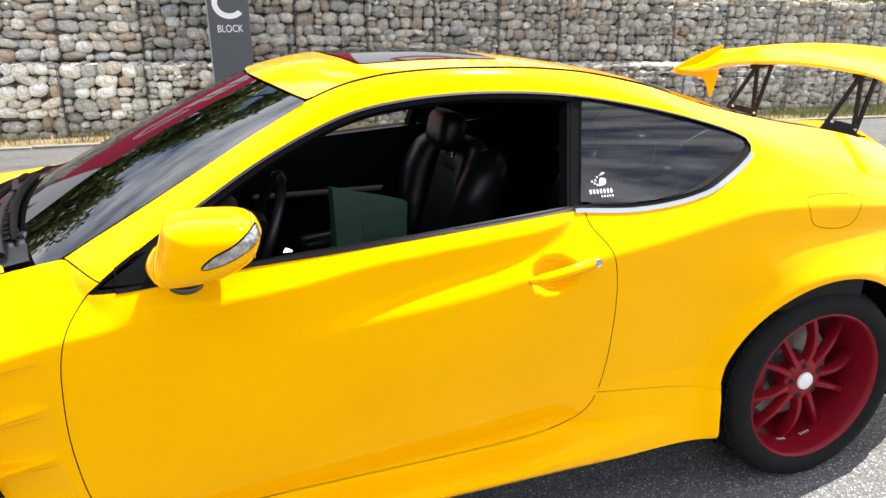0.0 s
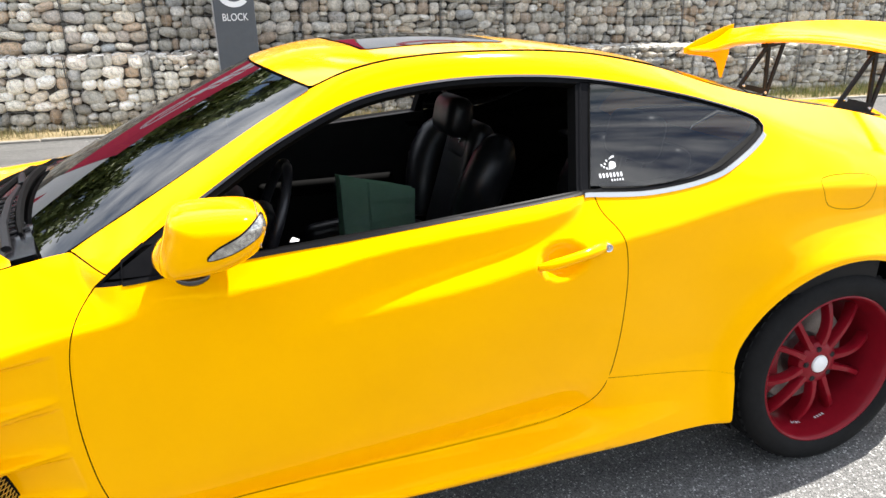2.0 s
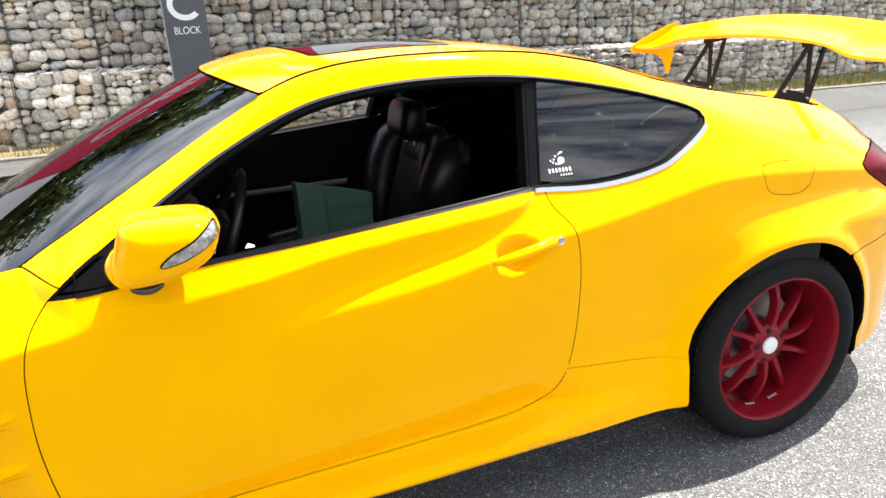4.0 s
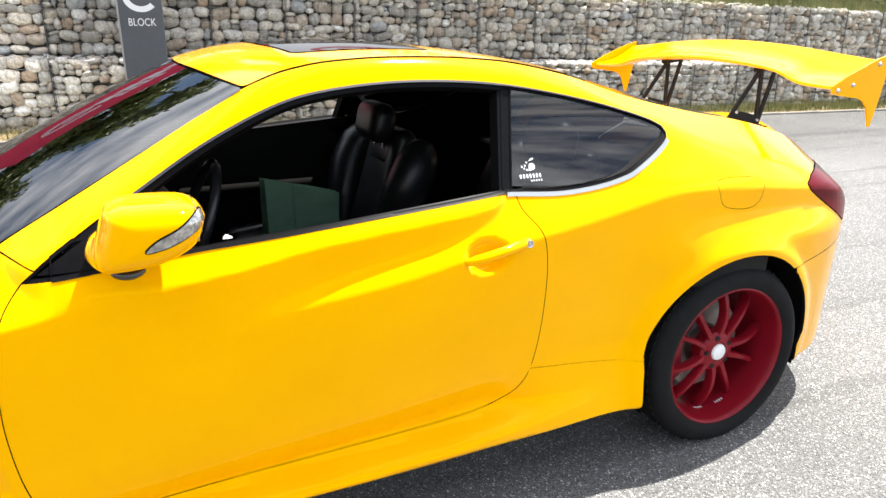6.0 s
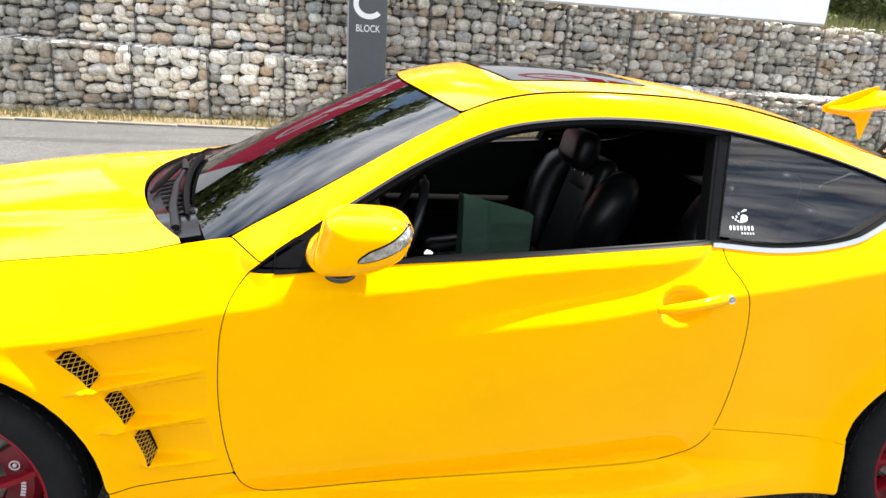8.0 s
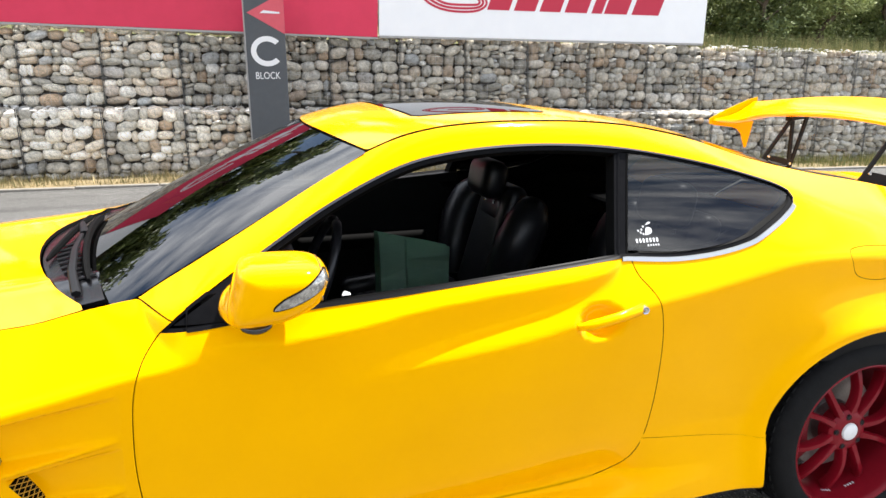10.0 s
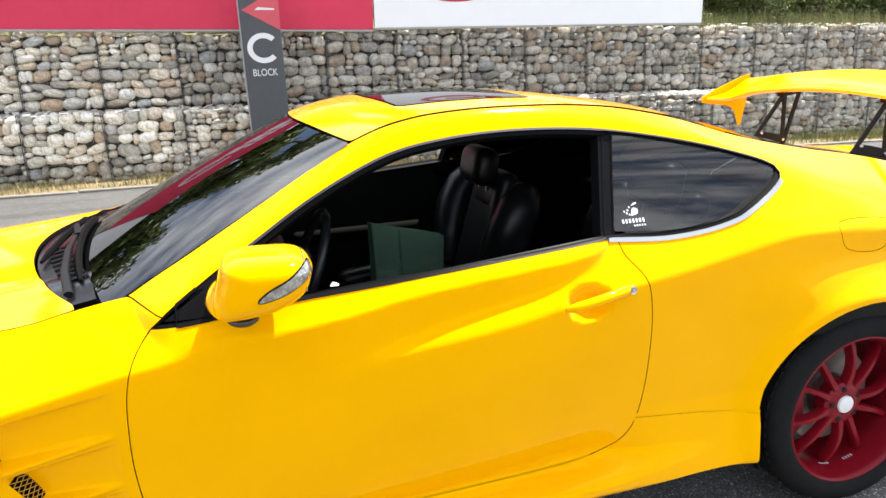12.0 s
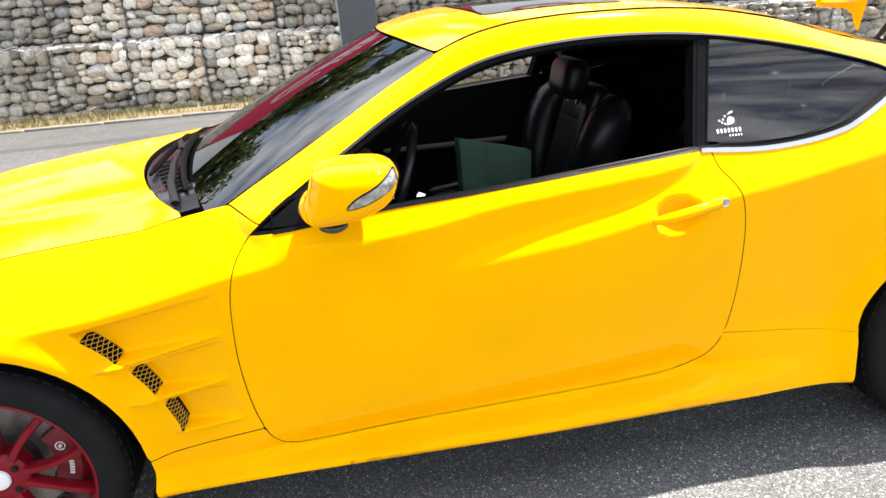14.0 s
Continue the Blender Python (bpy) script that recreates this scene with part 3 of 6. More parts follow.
def board(x0, mat, ink, second, shift, lift, tilt, label, extra=0.0):
    """A printed hoarding with an emblem of ribbons and a row of slanted letter-like blocks."""
    xm = x0 + BOARD_W / 2
    top = thing("hoarding", label, "billboard", "hoardings on the wall", (xm, wall_y(xm) + SET_BACK - 0.075, wall_foot(xm) + 1.950 + 1.2 * tilt))
    top.rotation_euler = (0, 0.014 + tilt, -0.04)
    hw = BOARD_W / 2 - 0.006
    part("panel", box(-hw - extra, hw, -0.02, 0.02, 0, BOARD_H, 0.004, 1), mat, top)
    part("frame", box(-hw - extra, hw, 0.025, 0.07, 0.02, BOARD_H - 0.02, 0.01, 1), STEEL, top)
    part("bottom_rail", box(-hw - extra, hw, -0.022, 0.03, -0.030, -0.002, 0.003, 1), PYLON_EDGE, top, "pale metal rail below the panel")
    y0, y1 = -0.026, -0.0205
    # emblem: three nested ribbons that bend back on themselves
    for k in range(3):
        o = 0.045 * k
        line = [(-0.98 + o * 0.3, 0.78 - o), (-1.42, 0.76 - o), (-1.78 + o, 0.66 - o * 0.3), (-1.88 + o, 0.54), (-1.72 + o, 0.36 + o * 0.7), (-1.45, 0.27 + o), (-1.1, 0.27 + o), (-0.93 - o, 0.35 + o * 0.4), (-0.95 - o, 0.46 - o * 0.2), (-1.15, 0.50 - o * 0.3), (-1.5, 0.52 - o * 0.4)]
        p = spline(line, 8) * np.array([1.06, 1.0]) + np.array([-0.06 + shift, 0.10 + lift])
        d = np.gradient(p, axis=0)
        d /= np.linalg.norm(d, axis=1)[:, None]
        nrm = np.stack([-d[:, 1], d[:, 0]], 1) * 0.016
        a, b = p + nrm, p - nrm
        part("ribbon", strip("ribbon", [(u, y1, v) for u, v in a], [(u, y1, v) for u, v in b], thick=0.004, outward=(0, -1, 0)), ink, top)
    # brand word as slanted blocks, one to a letter
    widths = (0.34, 0.33, 0.33, 0.36, 0.17, 0.38, 0.46)
    for i, wd in enumerate(widths):
        u = -1.02 + sum(widths[:i]) * 1.22 + shift
        sl, z0, z1 = 0.10, 0.40 + lift, 0.685 + lift
        part("letter_block", slab([(u, z0), (u + wd, z0), (u + wd + sl, z1), (u + sl, z1)], "y", y0, y1), ink, top)
    for i in range(4):
        u = -0.80 + i * 0.21 + shift
        part("small_letter_block", slab([(u, 0.74 + lift), (u + 0.16, 0.74 + lift), (u + 0.20, 0.90 + lift), (u + 0.04, 0.90 + lift)], "y", y0, y1), second, top)
    for u in (-hw + 0.3, 0, hw - 0.3):
        part("post", box(u - 0.03, u + 0.03, 0.075, 0.13, 0.0, BOARD_H - 0.1, 0.005, 1), STEEL, top)
    return top


board(-2.195, BOARD_RED, DECAL_WHITE, DECAL_WHITE, 0.28, 0.10, 0.020, "long red advertising hoarding with white slanted lettering shapes", 0.28)
board(3.05, BOARD_WHITE, LOGO_RED, LOGO_GREY, 0.0, 0.0, 0.004, "long white advertising hoarding with red ribbon emblem")
board(-7.73, BOARD_WHITE, LOGO_RED, LOGO_GREY, 0.0, 0.0, 0.02, "long white advertising hoarding beside the red one")

# ---- sign pylon ----
px0, px1, py = 1.205, 1.70, 7.24
pylon = thing("sign_pylon", "tall dark grey sign pylon marked C block", "sign", at=((px0 + px1) / 2, py, wall_foot(1.3)))
H = 2.44 - wall_foot(1.3)
hw = (px1 - px0) / 2
part("slab", box(-hw, hw, 0, 0.16, 0, H, 0.006, 1), PYLON_GREY, pylon)
part("side_strip", box(-hw - 0.016, -hw - 0.001, 0.004, 0.156, 0, H, 0.003, 1), PYLON_EDGE, pylon, "pale metal edge strip")
part("base_plate", box(-hw - 0.06, hw + 0.06, -0.06, 0.22, 0, 0.02, 0.004, 1), STEEL, pylon)
z_at = lambda z: z - wall_foot(1.3)
arrow = part("arrow", slab([(-hw + 0.03, z_at(2.14)), (hw - 0.002, z_at(1.88)), (hw - 0.002, z_at(2.39))], "y", -0.005, -0.0005), PYLON_RED, pylon, "red triangular arrow panel")
part("arrow_emblem", slab([(-0.06, z_at(2.135)), (0.19, z_at(2.13)), (0.19, z_at(2.15)), (-0.01, z_at(2.17))], "y", -0.009, -0.0055), DECAL_WHITE, pylon)


def lettering(name, text, size, at, mat, parent, bold=0.0, flat=0.002, rot=(90, 0, 0), width=None):
    """Raised letters in the built-in font, centred at a place."""
    cu = bpy.data.curves.new(name, "FONT")
    cu.body, cu.size, cu.extrude, cu.offset = text, size, flat, bold
    cu.align_x, cu.align_y = "CENTER", "CENTER"
    ob = bpy.data.objects.new(name, cu)
    scene.collection.objects.link(ob)
    me = bpy.data.meshes.new_from_object(ob.evaluated_get(bpy.context.evaluated_depsgraph_get()))
    bpy.data.objects.remove(ob)
    bpy.data.curves.remove(cu)
    me.name = name
    out = place(name, me, mat, parent)
    s = 1.0
    if width:
        xsz = [v.co.x for v in me.vertices]
        s = width / (max(xsz) - min(xsz))
    out.matrix_basis = Matrix.LocRotScale(at, Euler([radians(a) for a in rot]), (s, 1, 1))
    return out


# the big C is a thick open ring
ring = [(0.205 * math.cos(a), 0.188 * math.sin(a)) for a in np.linspace(radians(42), radians(318), 28)]
ring_in = [(0.138 * math.cos(a), 0.122 * math.sin(a)) for a in np.linspace(radians(42), radians(318), 28)]
part("letter_c", strip("c", [(u + 0.01, -0.002, v + z_at(1.668)) for u, v in ring], [(u + 0.01, -0.002, v + z_at(1.668)) for u, v in ring_in], thick=0.006, outward=(0, -1, 0)), WHITE_PLASTIC, pylon, "large white letter C")
lettering("word_block", "BLOCK", 0.125, (0.0, -0.003, z_at(1.36)), WHITE_PLASTIC, pylon, width=0.31)

# ---- trees and shrubs behind the wall ----
def leaves(centres, count, size, rng, flat=0.6):
    """Many small bent leaf faces scattered in clumps round the given centres (place, radius)."""
    verts, faces = [], []
    for _ in range(count):
        (c, r) = centres[rng.randrange(len(centres))]
        d = Vector((rng.gauss(0, 1), rng.gauss(0, 1), rng.gauss(0, 1))).normalized() * r * rng.uniform(0.45, 1.05)
        p = Vector(c) + Vector((d.x, d.y, d.z * flat))
        s = size * rng.uniform(0.6, 1.4)
        a = Vector((rng.gauss(0, 1), rng.gauss(0, 1), rng.gauss(0, 0.6))).normalized()
        b = a.cross(Vector((rng.gauss(0, 1), rng.gauss(0, 1), rng.gauss(0, 1)))).normalized()
        n = len(verts)
        verts += [p - a * s, p + b * s * 0.42 + a * s * 0.1, p + a * s, p - b * s * 0.42 + a * s * 0.1]
        faces.append((n, n + 1, n + 2, n + 3))
    return verts, faces


def tree(seed, x, y, z, height, spread, count, leaf, mat, kind="tree", label="leafy green tree on the bank"):
    rng = random.Random(seed)
    top = thing(kind, label, kind, "trees on the bank", (x, y, z))
    bm = bmesh.new()
    bend = [Vector((rng.uniform(-0.1, 0.1) * i, rng.uniform(-0.1, 0.1) * i, height * 0.85 * i / 5 - (0.3 if i == 0 else 0))) for i in range(6)]
    base = 0.035 * height ** 0.8
    sweep(bend, [base * (1 - 0.15 * i) for i in range(6)], 8, bm)
    centres = []
    for i in range(13):
        t = rng.uniform(0.04, 0.98)
        p = bend[min(int(t * 5), 4)].lerp(bend[min(int(t * 5) + 1, 5)], t * 5 % 1)
        a, ln = rng.uniform(0, 6.283), spread * rng.uniform(0.45, 1.0) * (1.15 - 0.6 * t)
        q = p + Vector((math.cos(a) * ln, math.sin(a) * ln, ln * rng.uniform(0.2, 0.7)))
        sweep([p, p.lerp(q, 0.5) + Vector((0, 0, 0.05)), q], [base * 0.4, base * 0.25, base * 0.1], 5, bm)
        centres += [(q, spread * rng.uniform(0.26, 0.42)), (p.lerp(q, 0.6), spread * rng.uniform(0.2, 0.34))]
    centres.append((bend[5], spread * 0.35))
    if kind == "shrub":
        for i in range(12):
            a, ln = rng.uniform(0, 6.283), spread * rng.uniform(0.1, 0.8)
            centres.append((Vector((math.cos(a) * ln, math.sin(a) * ln, height * rng.uniform(0.03, 0.45))), spread * rng.uniform(0.3, 0.45)))
    part("trunk", bm, BARK, top, smooth=True)
    v, f = leaves(centres, count, leaf, rng)
    place("crown", mesh_of("crown", v, f, smooth=False), mat, top)
    return top


rng = random.Random(21)
for i in range(18):
    x = 8.6 + i * 0.5 + rng.uniform(-0.25, 0.25)
    d = (1.3, 2.1, 3.0)[i % 3] + rng.uniform(-0.2, 0.2)
    tree(100 + i, x, wall_y(x) + d, wall_foot(x) + 1.80 + 0.06 * d, rng.uniform(1.7, 2.5) + 0.3 * (i % 3), rng.uniform(0.85, 1.1), 15000, 0.032, LEAF if i % 2 else LEAF_LIGHT, "shrub", "dense green shrub growing above the wall")
for i in range(30):
    x = -22 + i * 1.45 + rng.uniform(-0.5, 0.5)
    xc = min(max(x, -10), 18)
    tree(200 + i, x, wall_y(xc) + rng.uniform(5.5, 9.5), wall_foot(xc) + 2.5, rng.uniform(5.5, 8.0), rng.uniform(1.9, 2.7), 4200, 0.17, LEAF if i % 4 else LEAF_LIGHT)
# weeds along the wall's crest
v, f = [], []
for i in range(9000):
    x = rng.uniform(8.4, 16.5)
    d = rng.uniform(0.1, 1.2)
    z = wall_foot(x) + 1.86
    s, a = rng.uniform(0.06, 0.34), rng.uniform(0, 6.283)
    y = wall_y(x) + d
    n = len(v)
    v += [(x - 0.006 * math.cos(a), y, z), (x + 0.006 * math.cos(a), y, z), (x + rng.uniform(-0.08, 0.08), y + rng.uniform(-0.08, 0.06), z + s)]
    f.append((n, n + 1, n + 2))
place("weeds", mesh_of("weeds", v, f, smooth=False), GRASS_GREEN, kind="stuff", label="tall weeds along the crest of the wall", category="weeds")

# ---- the parked coupe: nose towards -x, front axle at x = 0, rear axle at x = 2.82 ----
WHEELBASE, AXLE_Z, TYRE_R, ARCH_R = 2.82, 0.332, 0.334, 0.388
W0 = smooth_curve([(-0.87, 0.05), (-0.84, 0.35), (-0.76, 0.58), (-0.62, 0.77), (-0.4, 0.87), (0, 0.905), (0.3, 0.905), (0.66, 0.898), (1.0, 0.9), (1.5, 0.906), (2.0, 0.897), (2.4, 0.887), (2.82, 0.887), (3.1, 0.872), (3.3, 0.842), (3.45, 0.785), (3.56, 0.705), (3.66, 0.57), (3.73, 0.36), (3.76, 0.05)], 0.02)
ZC = smooth_curve([(-0.9, 0.60), (-0.6, 0.68), (0, 0.735), (0.3, 0.752), (0.5, 0.782), (0.674, 0.816), (0.748, 0.828), (0.874, 0.844), (1.045, 0.868), (1.125, 0.880), (1.377, 0.911), (1.679, 0.936), (1.85, 0.948), (2.1, 0.95), (2.4, 0.945), (2.8, 0.93), (3.2, 0.89), (3.6, 0.85)], 0.025)
SLOPE = smooth_curve([(-0.9, 1.2), (0.3, 1.15), (0.6, 1.0), (0.8, 1.1), (1.0, 1.3), (2.0, 1.3), (2.3, 0.9), (2.6, 0.85), (3.0, 1.0), (3.6, 1.3)], 0.06)
GREEN = smooth_curve([(0.3, 0.40), (0.62, 0.62), (0.72, 0.80), (0.85, 0.845), (1.2, 0.847), (2.0, 0.845), (2.4, 0.825), (2.7, 0.78), (2.95, 0.60), (3.2, 0.40)], 0.04)
ZT = smooth_curve([(0.3, 0.93), (0.58, 0.938), (0.692, 0.970), (0.84, 1.052), (1.0, 1.140), (1.14, 1.217), (1.274, 1.288), (1.392, 1.329), (1.512, 1.348), (1.667, 1.355), (1.83, 1.352), (2.002, 1.340), (2.243, 1.296), (2.51, 1.217), (2.77, 1.158), (3.03, 1.110), (3.21, 1.066), (3.40, 1.003), (3.50, 0.945), (3.6, 0.925), (3.76, 0.91)], 0.012)
YT = smooth_curve([(0.2, 1.05), (0.58, 0.82), (0.70, 0.742), (0.85, 0.725), (1.0, 0.70), (1.3, 0.652), (1.7, 0.64), (2.24, 0.63), (2.6, 0.62), (3.1, 0.61), (3.4, 0.56), (3.6, 0.46), (3.76, 0.05)], 0.04)
ZLINE = smooth_curve([(0.9, 0.70), (1.1, 0.728), (1.238, 0.754), (1.324, 0.769), (1.531, 0.795), (1.687, 0.817), (1.782, 0.836), (2.046, 0.870), (2.205, 0.888), (2.383, 0.917), (2.576, 0.948), (2.8, 0.955), (3.2, 0.92), (3.6, 0.87)], 0.03)
RISE = smooth_curve([(1.12, 0.0), (1.22, 0.22), (1.35, 0.52), (1.6, 0.62), (2.0, 0.58), (2.3, 0.58), (2.6, 0.5), (2.9, 0.3), (3.2, 0.1), (3.5, 0.0)], 0.03)
STEP = smooth_curve([(1.12, 0.02), (1.3, 0.04), (1.6, 0.056), (1.78, 0.058), (1.9, 0.08), (2.05, 0.25), (3.5, 0.25)], 0.025)
BULGE = smooth_curve([(1.1, 0.0), (1.35, 0.009), (1.6, 0.015), (1.85, 0.015), (2.1, 0.006), (2.3, 0.0), (3.0, 0.0)], 0.05)
ZLEDGE = smooth_curve([(2.3, 0.80), (3.0, 0.80), (3.5, 0.775)], 0.03)
LEDGE = smooth_curve([(2.35, 0.0), (2.5, 0.02), (2.65, 0.04), (2.82, 0.047), (3.1, 0.042), (3.4, 0.02), (3.7, 0.0)], 0.05)
LEDGE_W = smooth_curve([(2.3, 0.10), (2.8, 0.085), (3.5, 0.06)], 0.05)
HOOD_CUT = smooth_curve([(-0.9, 0.60), (-0.75, 0.70), (-0.55, 0.785), (-0.3, 0.845), (0.104, 0.894), (0.316, 0.913), (0.46, 0.928), (0.573, 0.953), (0.692, 0.970)], 0.02)

# louvres in the front wing: upper ridge, lower ridge, mouth, tail
VENTS = (
    ((0.306, 0.738), (0.651, 0.790), (0.332, 0.615), (0.641, 0.665), ((0.306, 0.710), (0.341, 0.720), (0.395, 0.660), (0.378, 0.643))),
    ((0.382, 0.615), (0.641, 0.660), (0.401, 0.507), (0.638, 0.533), ((0.404, 0.603), (0.436, 0.608), (0.466, 0.548), (0.449, 0.536))),
    ((0.448, 0.507), (0.638, 0.529), (0.492, 0.399), (0.658, 0.406), ((0.463, 0.494), (0.491, 0.496), (0.509, 0.436), (0.493, 0.411))),
)


# each mouth is a slim slot
VENTS = tuple((a, b, p, q, (m[0], (m[0][0] + 0.7 * (m[1][0] - m[0][0]), m[0][1] + 0.7 * (m[1][1] - m[0][1])), (m[3][0] + 0.7 * (m[2][0] - m[3][0]), m[3][1] + 0.7 * (m[2][1] - m[3][1])), m[3])) for a, b, p, q, m in VENTS)


def smin(values, k):
    return -k * np.log(sum(np.exp(-v / k) for v in values))


def step01(t):
    t = np.clip(t, 0, 1)
    return t * t * (3 - 2 * t)


def vent_depth(x, z):
    """How far the front wing is pressed in behind its louvres."""
    out, ridge = np.zeros_like(x), np.zeros_like(x)
    for k, ((ax, az), (bx, bz), (cx, cz), (dx, dz), mouth) in enumerate(VENTS):
        up = az + (bz - az) * (x - ax) / (bx - ax)
        low = cz + (dz - cz) * (x - cx) / (dx - cx)
        (m0x, m0z), _, _, (m3x, m3z) = mouth
        front = m0x + (m3x - m0x) * (z - m0z) / (m3z - m0z)
        tail = bx + (dx - bx) * (z - bz) / (dz - bz)
        u = (x - front) / np.maximum(tail - front, 0.05)
        wall = step01((up - z) / 0.010) * step01((z - low) / 0.03)
        out = np.maximum(out, 0.042 * step01((x - front) / 0.010) * np.clip(1 - u, 0, 1) ** 0.8 * wall)
        # a raised blade along the lower edge: a lit slope above, a sharp drop below
        s = (x - cx + 0.03) / (dx - cx + 0.03)
        tall = (0.032, 0.033, 0.029)[k] * step01(s / 0.22) * np.clip((1 - s) / 0.8, 0, 1) ** 0.7
        over = z - low - 0.010
        blade = np.where(over > 0, np.exp(-np.maximum(over, 0) / 0.016), step01((over + 0.009) / 0.009))
        ridge = ridge + tall * blade
    return out - ridge


def half_width(x, z):
    x, z = np.asarray(x, float), np.asarray(z, float)
    zc, w0 = ZC(x), W0(x)
    lean = 0.045 * (z - zc)
    ledge = LEDGE(x) * step01(0.5 - (z - ZLEDGE(x)) / (2 * LEDGE_W(x)))
    # the swage: a soft line with a slope above it that the sun reaches, then a wall up to the shoulder
    d = z - ZLINE(x)
    u = 0.5 * (d + np.sqrt(d * d + 0.009**2))
    over = STEP(x)
    u = over - 0.5 * (over - u + np.sqrt((over - u) ** 2 + 0.014**2)) + 0.0
    hollow = RISE(x) * np.maximum(u, 0)
    bulge = BULGE(x)
    ledge = ledge - hollow + bulge * step01((z - 0.42) / 0.3)
    closing = np.clip(w0 / 0.6, 0, 1)
    # the skirt runs out in a hollow curve below the door, higher and longer towards the rear wheel
    tail = step01((x - 1.85) / 0.5)
    flare = (1 - tail) * step01((np.interp(x, [0.4, 0.8, 1.72, 2.0], [0.300, 0.299, 0.328, 0.345]) - z) / 0.060) + tail * np.clip((0.47 - z) / 0.23, 0, 1) ** 1.2
    # below a soft crease the door turns in towards its lower edge
    under = 0.385 + 0.085 * (x - 1.3) - z
    under = 0.5 * (under + np.sqrt(under * under + 0.03**2)) * step01((x - 0.62) / 0.12) * step01((2.12 - x) / 0.25)
    sill = ((0.078 * (1 - 0.25 * tail) + 0.35 * np.minimum(under, 0.07)) * flare * step01((2.95 - x) / 0.3) - 0.38 * np.minimum(under, 0.07)) * closing
    side = w0 + lean + ledge + sill
    for ax in (0.0, WHEELBASE):
        r = np.hypot(x - ax, z - AXLE_Z)
        side = side + 0.018 * np.exp(-((np.maximum(r - ARCH_R - 0.004, 0) / 0.04) ** 2)) * (z > AXLE_Z - 0.2)
    shoulder = w0 + 0.012 - BULGE(x) - SLOPE(x) * (z - zc)
    green = GREEN(x) - 0.5 * (z - 0.975)
    rail = YT(x) + 1.7 * (ZT(x) - z)
    foot = w0 + 0.050 + 2.2 * (z - 0.252 + 0.012 * tail)
    upper = -smin([-shoulder, -green], 0.005)
    w = smin([smin([side, upper], 0.006), rail, foot], 0.011)
    return np.maximum(w - vent_depth(x, z), 0.01)


flank = half_width


def half_width(x, z):
    """Half the body's width over (x, z), with the bowl behind the door handle."""
    x, z = np.asarray(x, float), np.asarray(z, float)
    bowl = np.hypot((x - 1.858) / 0.080, (z - 0.836) / 0.053)
    return np.maximum(flank(x, z) - 0.030 * step01((1.06 - bowl) / 0.7), 0.01)


def side_of(sign, inward=0.0):
    return lambda x, z: np.stack([x, sign * (half_width(x, z) - inward), z], 1)


def arch(cx, a0, a1, n=26, r=ARCH_R):
    return [(cx + r * math.cos(a), AXLE_Z - 0.005 + r * math.sin(a)) for a in np.linspace(radians(a0), radians(a1), n)]


# lines on the side, in (x, z)
WIN_TOP = [tuple(p) for p in spline([(0.744, 0.909), (0.802, 0.957), (0.9, 1.021), (0.994, 1.077), (1.130, 1.156), (1.258, 1.217), (1.376, 1.260), (1.496, 1.282), (1.65, 1.294), (1.811, 1.293), (1.977, 1.280), (2.152, 1.251), (2.339, 1.209), (2.49, 1.166), (2.555, 1.141), (2.576, 1.122), (2.562, 1.094), (2.50, 1.061)], 6)]
WIN_LOW = [tuple(p) for p in spline([(2.50, 1.061), (2.42, 1.028), (2.36, 1.006), (2.254, 0.987), (2.12, 0.981), (1.973, 0.992)], 5)]
BELT = [tuple(p) for p in spline([(1.973, 0.992), (1.906, 0.993), (1.587, 0.971), (1.301, 0.952), (1.09, 0.942), (0.9, 0.925), (0.744, 0.909)], 6)]
DOOR_BACK = [tuple(p) for p in spline([(1.973, 0.992), (1.987, 0.945), (2.036, 0.879), (2.056, 0.780), (2.056, 0.655), (2.046, 0.531), (2.022, 0.432), (1.968, 0.364), (1.88, 0.333), (1.72, 0.322)], 6)]
DOOR_LOW = [tuple(p) for p in spline([(1.72, 0.322), (1.378, 0.313), (1.053, 0.303), (0.82, 0.294), (0.746, 0.301), (0.712, 0.334)], 5)]
DOOR_FRONT = [tuple(p) for p in spline([(0.712, 0.334), (0.697, 0.370), (0.677, 0.457), (0.666, 0.584), (0.670, 0.701), (0.680, 0.783), (0.702, 0.853), (0.744, 0.909)], 6)]
SCREEN_EDGE = [(0.692, 0.970), (0.84, 1.052), (1.0, 1.140), (1.14, 1.217), (1.272, 1.287)]
SEAM = [(x, float(ZT(x))) for x in np.linspace(1.285, 2.26, 40)]
CREST = [(x, float(ZT(x))) for x in np.linspace(2.3, 3.46, 40)]
LAMP_FRONT = [(3.475, 0.935), (3.40, 0.938), (3.30, 0.942), (3.20, 0.935), (3.135, 0.915), (3.15, 0.892), (3.20, 0.862), (3.31, 0.80), (3.43, 0.735)]
BUMPER_CUT = [(3.481, 0.672), (3.329, 0.656), (3.175, 0.639), (3.075, 0.633)]
SILL_CUT_BACK = [(2.442, 0.397), (2.23, 0.424), (2.022, 0.446)]
SILL_CUT_FRONT = [(0.695, 0.368), (0.544, 0.355), (0.394, 0.337)]

car = thing("sports_coupe", "parked glossy yellow coupe with red wheels and tall rear wing", "car")
NEAR_PARTS = {}


def door_rear_upto(z):
    return [p for p in DOOR_BACK if p[1] >= z]


